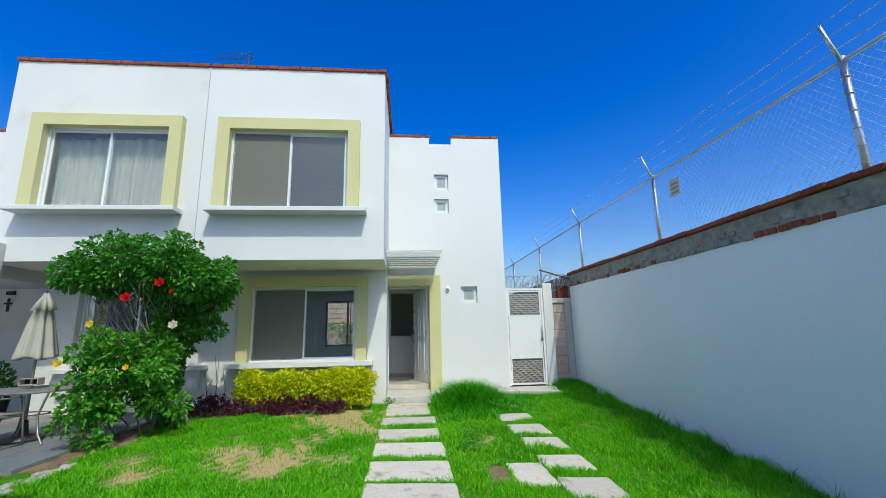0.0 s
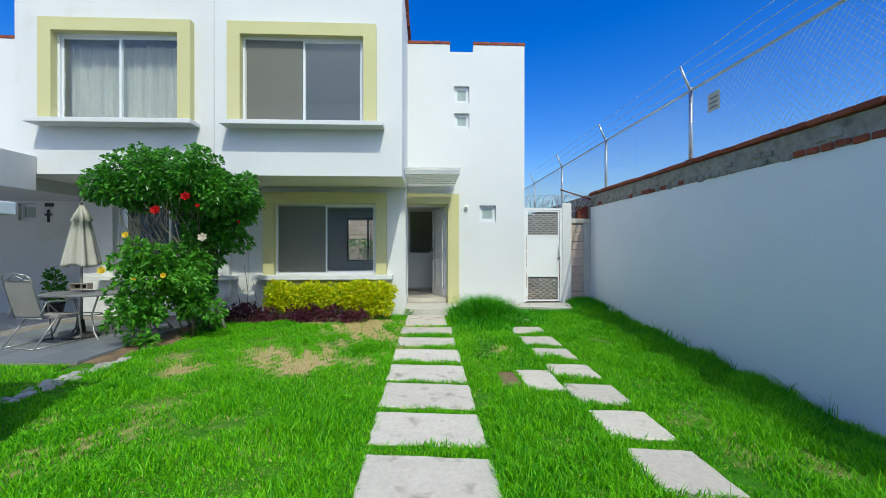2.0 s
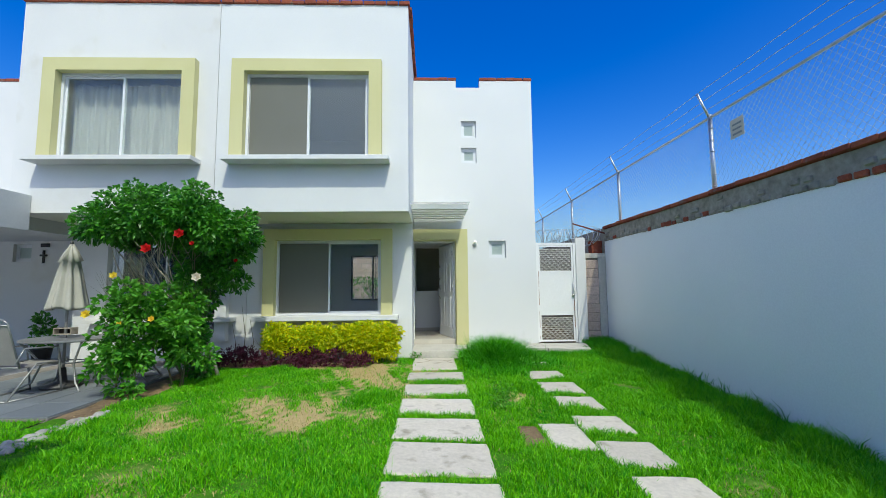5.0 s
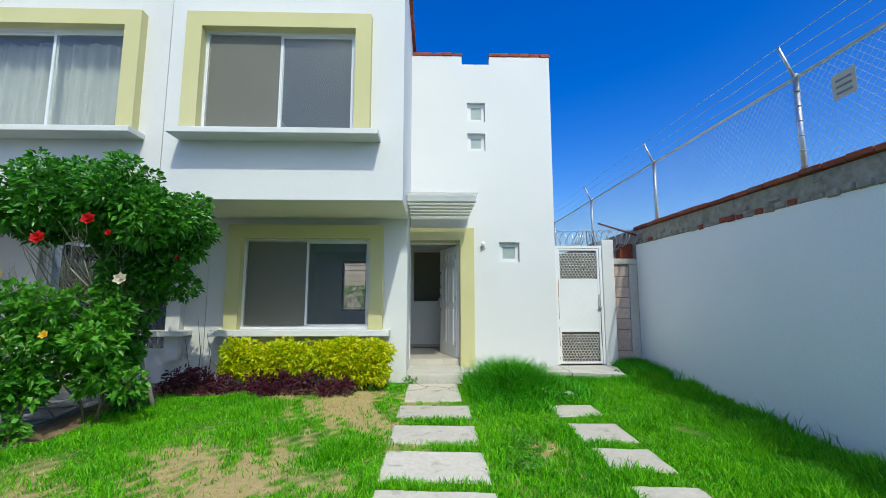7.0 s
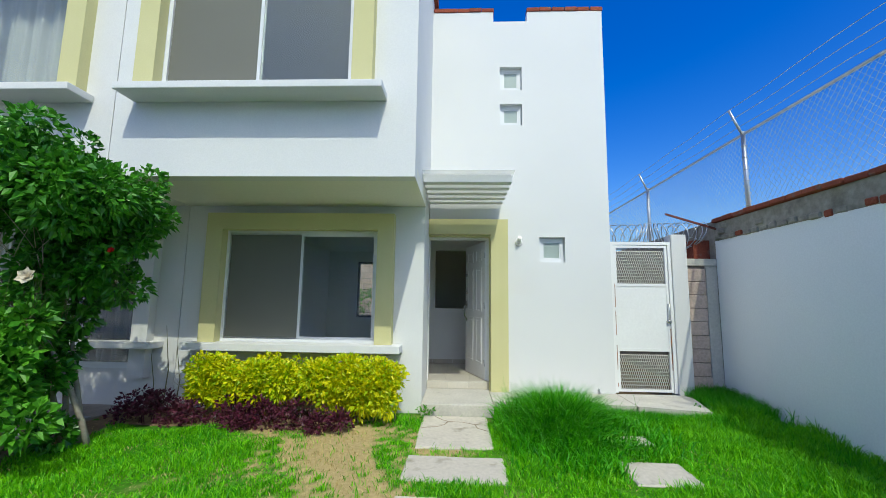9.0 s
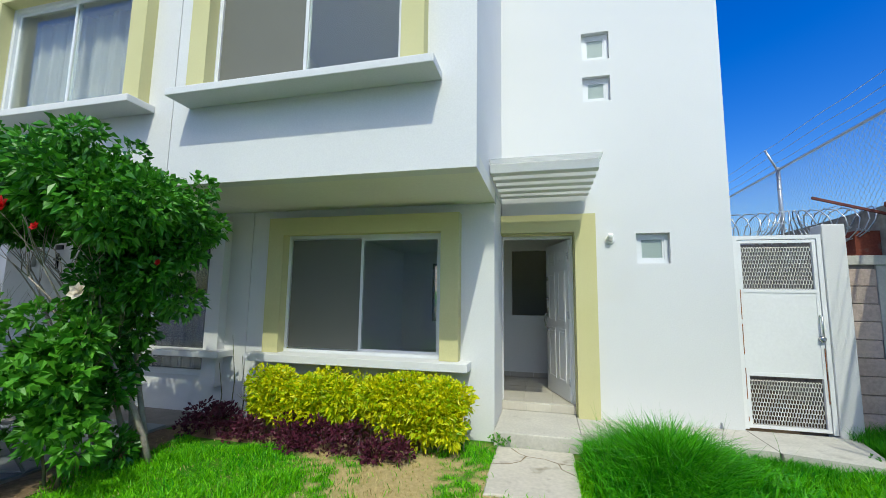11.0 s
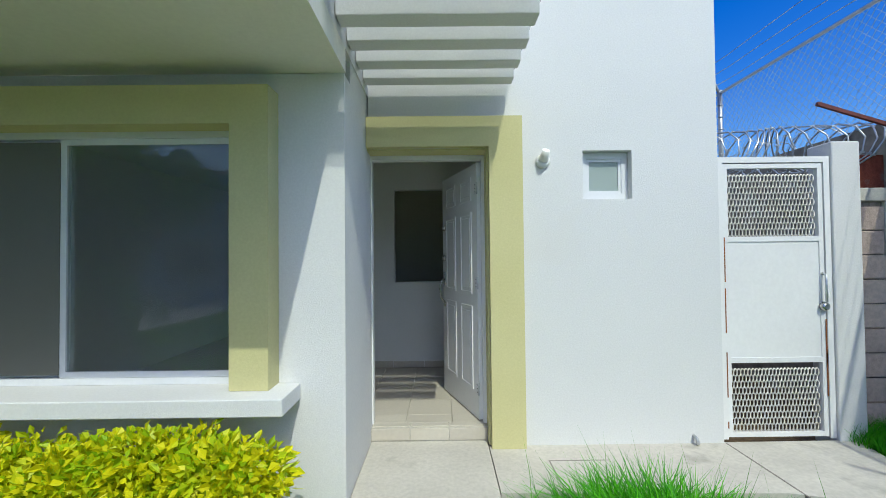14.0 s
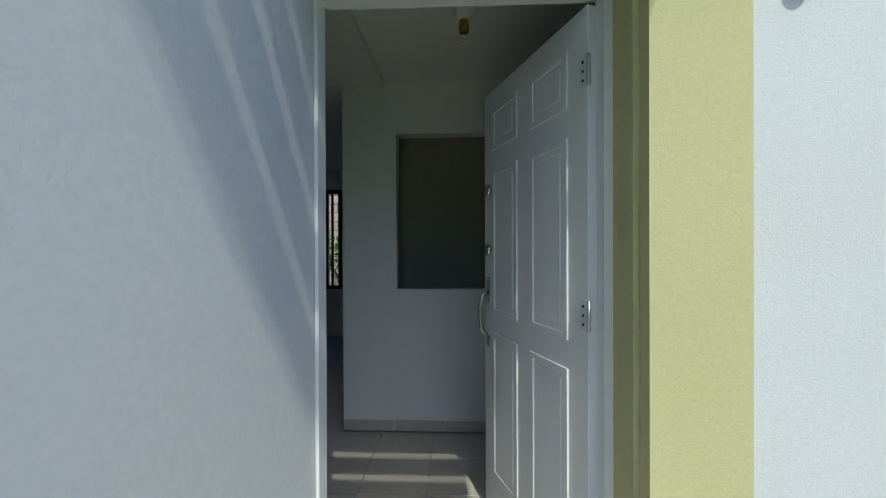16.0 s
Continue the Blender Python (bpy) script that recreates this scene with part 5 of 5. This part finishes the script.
def arc(cx, cz, rx, rz, a0, a1, n=14):
    return [(cx + rx * math.cos(radians(a0 + (a1 - a0) * k / n)), cz + rz * math.sin(radians(a0 + (a1 - a0) * k / n))) for k in range(n + 1)]


for cx in (-3.495, -3.615):
    for side in (0, 180):
        outline = arc(cx, 1.31, 0.053, 0.065, side - 82, side + 82) + arc(cx, 1.31, 0.021, 0.058, side + 68, side - 68)
        part("house_number", stencil(outline), BLACK, pil, "black stencil digit zero")
digit = [(-3.775, 1.375), (-3.695, 1.375), (-3.695, 1.352), (-3.752, 1.352), (-3.752, 1.322), (-3.775, 1.316)]
part("house_number", stencil(digit), BLACK, pil, "black stencil digit five")
outline = arc(-3.738, 1.288, 0.046, 0.043, 100, -150) + arc(-3.738, 1.288, 0.020, 0.026, -150, 100)
part("house_number", stencil(outline), BLACK, pil)

# ---- carport of the next house, houses beyond ----
car = thing("carport", (-9.5, 7, 0), "flat grey carport roof joined to the next house", "carport", kind="structure")
part("roof_slab", box(-12.25, -7.05, 4.55, 7.695, 2.50, 3.0), GREYPAINT, car)
part("roof_slab", box(-12.25, -7.275, 7.697, 9.835, 2.50, 3.0), GREYPAINT, car)
part("fascia", box(-7.048, -6.90, 4.4, 7.695, 2.43, 3.03, bevel=0.01), GREYPAINT, car)
part("fascia", box(-12.4, -7.052, 4.4, 4.548, 2.43, 3.03), GREYPAINT, car)
part("column", box(-12.4, -12.15, 4.56, 4.8, -0.4, 2.498), WHITE_OLD, car)
part("column", box(-7.30, -7.06, 4.56, 4.76, -0.4, 2.498), WHITE_OLD, car)
part("paving", box(-13, -6.88, -1.2, 5.47, -0.5, 0.0), ROAD, car)
part("paving", box(-13, -7.28, 5.472, 9.835, -0.5, 0.0), ROAD, car)


def plain_house(x0, x1, y0, y1, h, label, face=-1, blank=False):
    ho = thing("house", ((x0 + x1) / 2, (y0 + y1) / 2, 0), label, "house", kind="structure")
    part("walls", box(x0, x1, y0, y1, -0.45, h), WHITE_OLD, ho)
    part("parapet_cap", box(x0 - 0.04, x1 + 0.04, y0 - 0.04, y1 + 0.04, h, h + 0.09), BRICK, ho)
    if blank:
        return ho
    yf = y0 if face < 0 else y1
    w = (x1 - x0)
    for cx in (x0 + w * 0.27, x0 + w * 0.73):
        for z in (0.9, 3.7):
            y_a, y_b = sorted((yf, yf + face * 0.12))
            p = part("window_surround", ring(cx - 1.2, cx + 1.2, y_a, y_b, z, z + 1.75, 0.2), YELLOW, ho)
            y_a, y_b = sorted((yf, yf + face * 0.03))
            part("window", box(cx - 1.0, cx + 1.0, y_a, y_b, z + 0.2, z + 1.55), PATIO, ho)
    return ho


plain_house(-19.0, -13.1, 10.8, 13.6, 6.42, "blank white stucco house end further along the row", blank=True)
plain_house(-24, -14.2, 16.0, 20, 8.2, "taller white building behind the row")
plain_house(-11, -3, -17, -11, 6.5, "white stucco house across the street", 1)
plain_house(-20, -12, -17.5, -11.5, 6.5, "white stucco house across the street", 1)
plain_house(-2.4, 6, -18, -12, 6.5, "white stucco house across the street", 1)
random.seed(3)
for tx, ty, h in ((-1.6, -7.5, 4.6), (-6.5, -6.5, 5.4), (-10.5, -5.0, 5.6), (-14.5, -6.5, 5.0), (3.6, -8.8, 4.2)):
    tr = thing("street_tree", (tx, ty, 0), "leafy green street tree across the street", "tree", "street trees")
    b, tips = bmesh.new(), []
    limb(b, (tx, ty, -0.45), (0.05, 0, 1), h * 0.42, 0.11, 3, tips, 0.6)
    part("trunk", b, BARK, tr)
    blobs = [(t.x + random.gauss(0, 0.3), t.y + random.gauss(0, 0.3), t.z + random.gauss(0, 0.25), random.uniform(0.35, 0.6)) for t in tips[-26:]]
    c, d = crown_points(5000, blobs)
    under(flakes(c, d, 0.16, 0.09, rng, "crown", LEAF), tr)

# rooftop aerial
an = thing("antenna", (-3.9, 9.2, 6.6), "thin rooftop television aerial", "antenna")
part("mast", tube([(-3.82, 9.2, 5.7), (-3.82, 9.2, 7.95)], 0.014, 6), DARKSTEEL, an)
part("boom", tube([(-4.45, 9.15, 7.72), (-3.72, 9.25, 7.82)], 0.010, 5), DARKSTEEL, an)
for k in range(7):
    x = -4.42 + 0.11 * k
    part("element", tube([(x, 8.9 + 0.02 * k, 7.72 + 0.014 * k), (x, 9.5 - 0.02 * k, 7.74 + 0.014 * k)], 0.006, 4), DARKSTEEL, an)
part("element", tube([(-4.35, 9.2, 7.9), (-3.75, 9.25, 7.92)], 0.007, 4), DARKSTEEL, an)
part("element", tube([(-4.35, 9.2, 7.6), (-3.75, 9.25, 7.64)], 0.007, 4), DARKSTEEL, an)

# ---- parapet bricks, floor tiles ----
pb = mesh_of("parapet_brick", box(-0.098, 0.098, -0.075, 0.075, -0.035, 0.035, bevel=0.008, seg=1), BRICK)


def brick_row(parent, x0, y0, x1, y1, z):
    d = Vector((x1 - x0, y1 - y0, 0))
    k = max(1, round(d.length / 0.203))
    for i in range(k):
        ob = under(new("brick", pb), parent)
        p = Vector((x0, y0, z)) + d * (i + 0.5) / k
        ob.location = p + Vector((random.uniform(-0.004, 0.004), random.uniform(-0.006, 0.006), random.uniform(-0.003, 0.003)))
        ob.rotation_euler = (0, radians(random.uniform(-1, 1)), math.atan2(d.y, d.x) + radians(random.uniform(-1.5, 1.5)))


brick_row(house, -3.88, 7.74, -0.54, 7.74, 6.52)
brick_row(house, -0.585, 7.83, -0.585, 13.9, 6.52)
brick_row(neighbour, -7.29, 7.74, -3.90, 7.74, 6.52)
brick_row(house, -0.57, 9.90, 0.42, 9.90, 6.225)
brick_row(house, 0.95, 9.90, 2.18, 9.90, 6.225)
brick_row(house, 2.12, 9.99, 2.12, 15.1, 6.225)
brick_row(neighbour, -9.92, 9.90, -7.28, 9.90, 6.155)

tl = mesh_of("floor_tile", box(-0.187, 0.187, -0.184, 0.184, -0.008, 0.008, bevel=0.002, seg=1), TILE)
for i in range(7):
    for j in range(5):
        ob = under(new("tile", tl), house)
        ob.location = (-0.885 + 0.38 * i, 11.50 - 0.375 * j, 0.262)
        if j == 4:
            ob.location.y, ob.scale.y = 10.107, 0.45
fr = mesh_of("riser_tile", box(-0.150, 0.150, -0.006, 0.0, -0.046, 0.046, bevel=0.002, seg=1), TILE)
for i in range(3):
    ob = under(new("tile", fr), step)
    ob.location = (-0.427 + 0.308 * i, 9.931, 0.214)
st = mesh_of("step_tile", box(-0.150, 0.150, -0.008, 0.055, -0.003, 0.008, bevel=0.002, seg=1), TILE)
for i in range(3):
    ob = under(new("tile", st), step)
    ob.location = (-0.427 + 0.308 * i, 9.962, 0.264)
sk = mesh_of("skirting_tile", box(-0.187, 0.187, -0.008, 0.0, 0.0, 0.08, bevel=0.002, seg=1), TILE)
for i in range(8):
    ob = under(new("skirting_tile", sk), house)
    ob.location = (-0.80 + 0.38 * i, 11.719, 0.27)
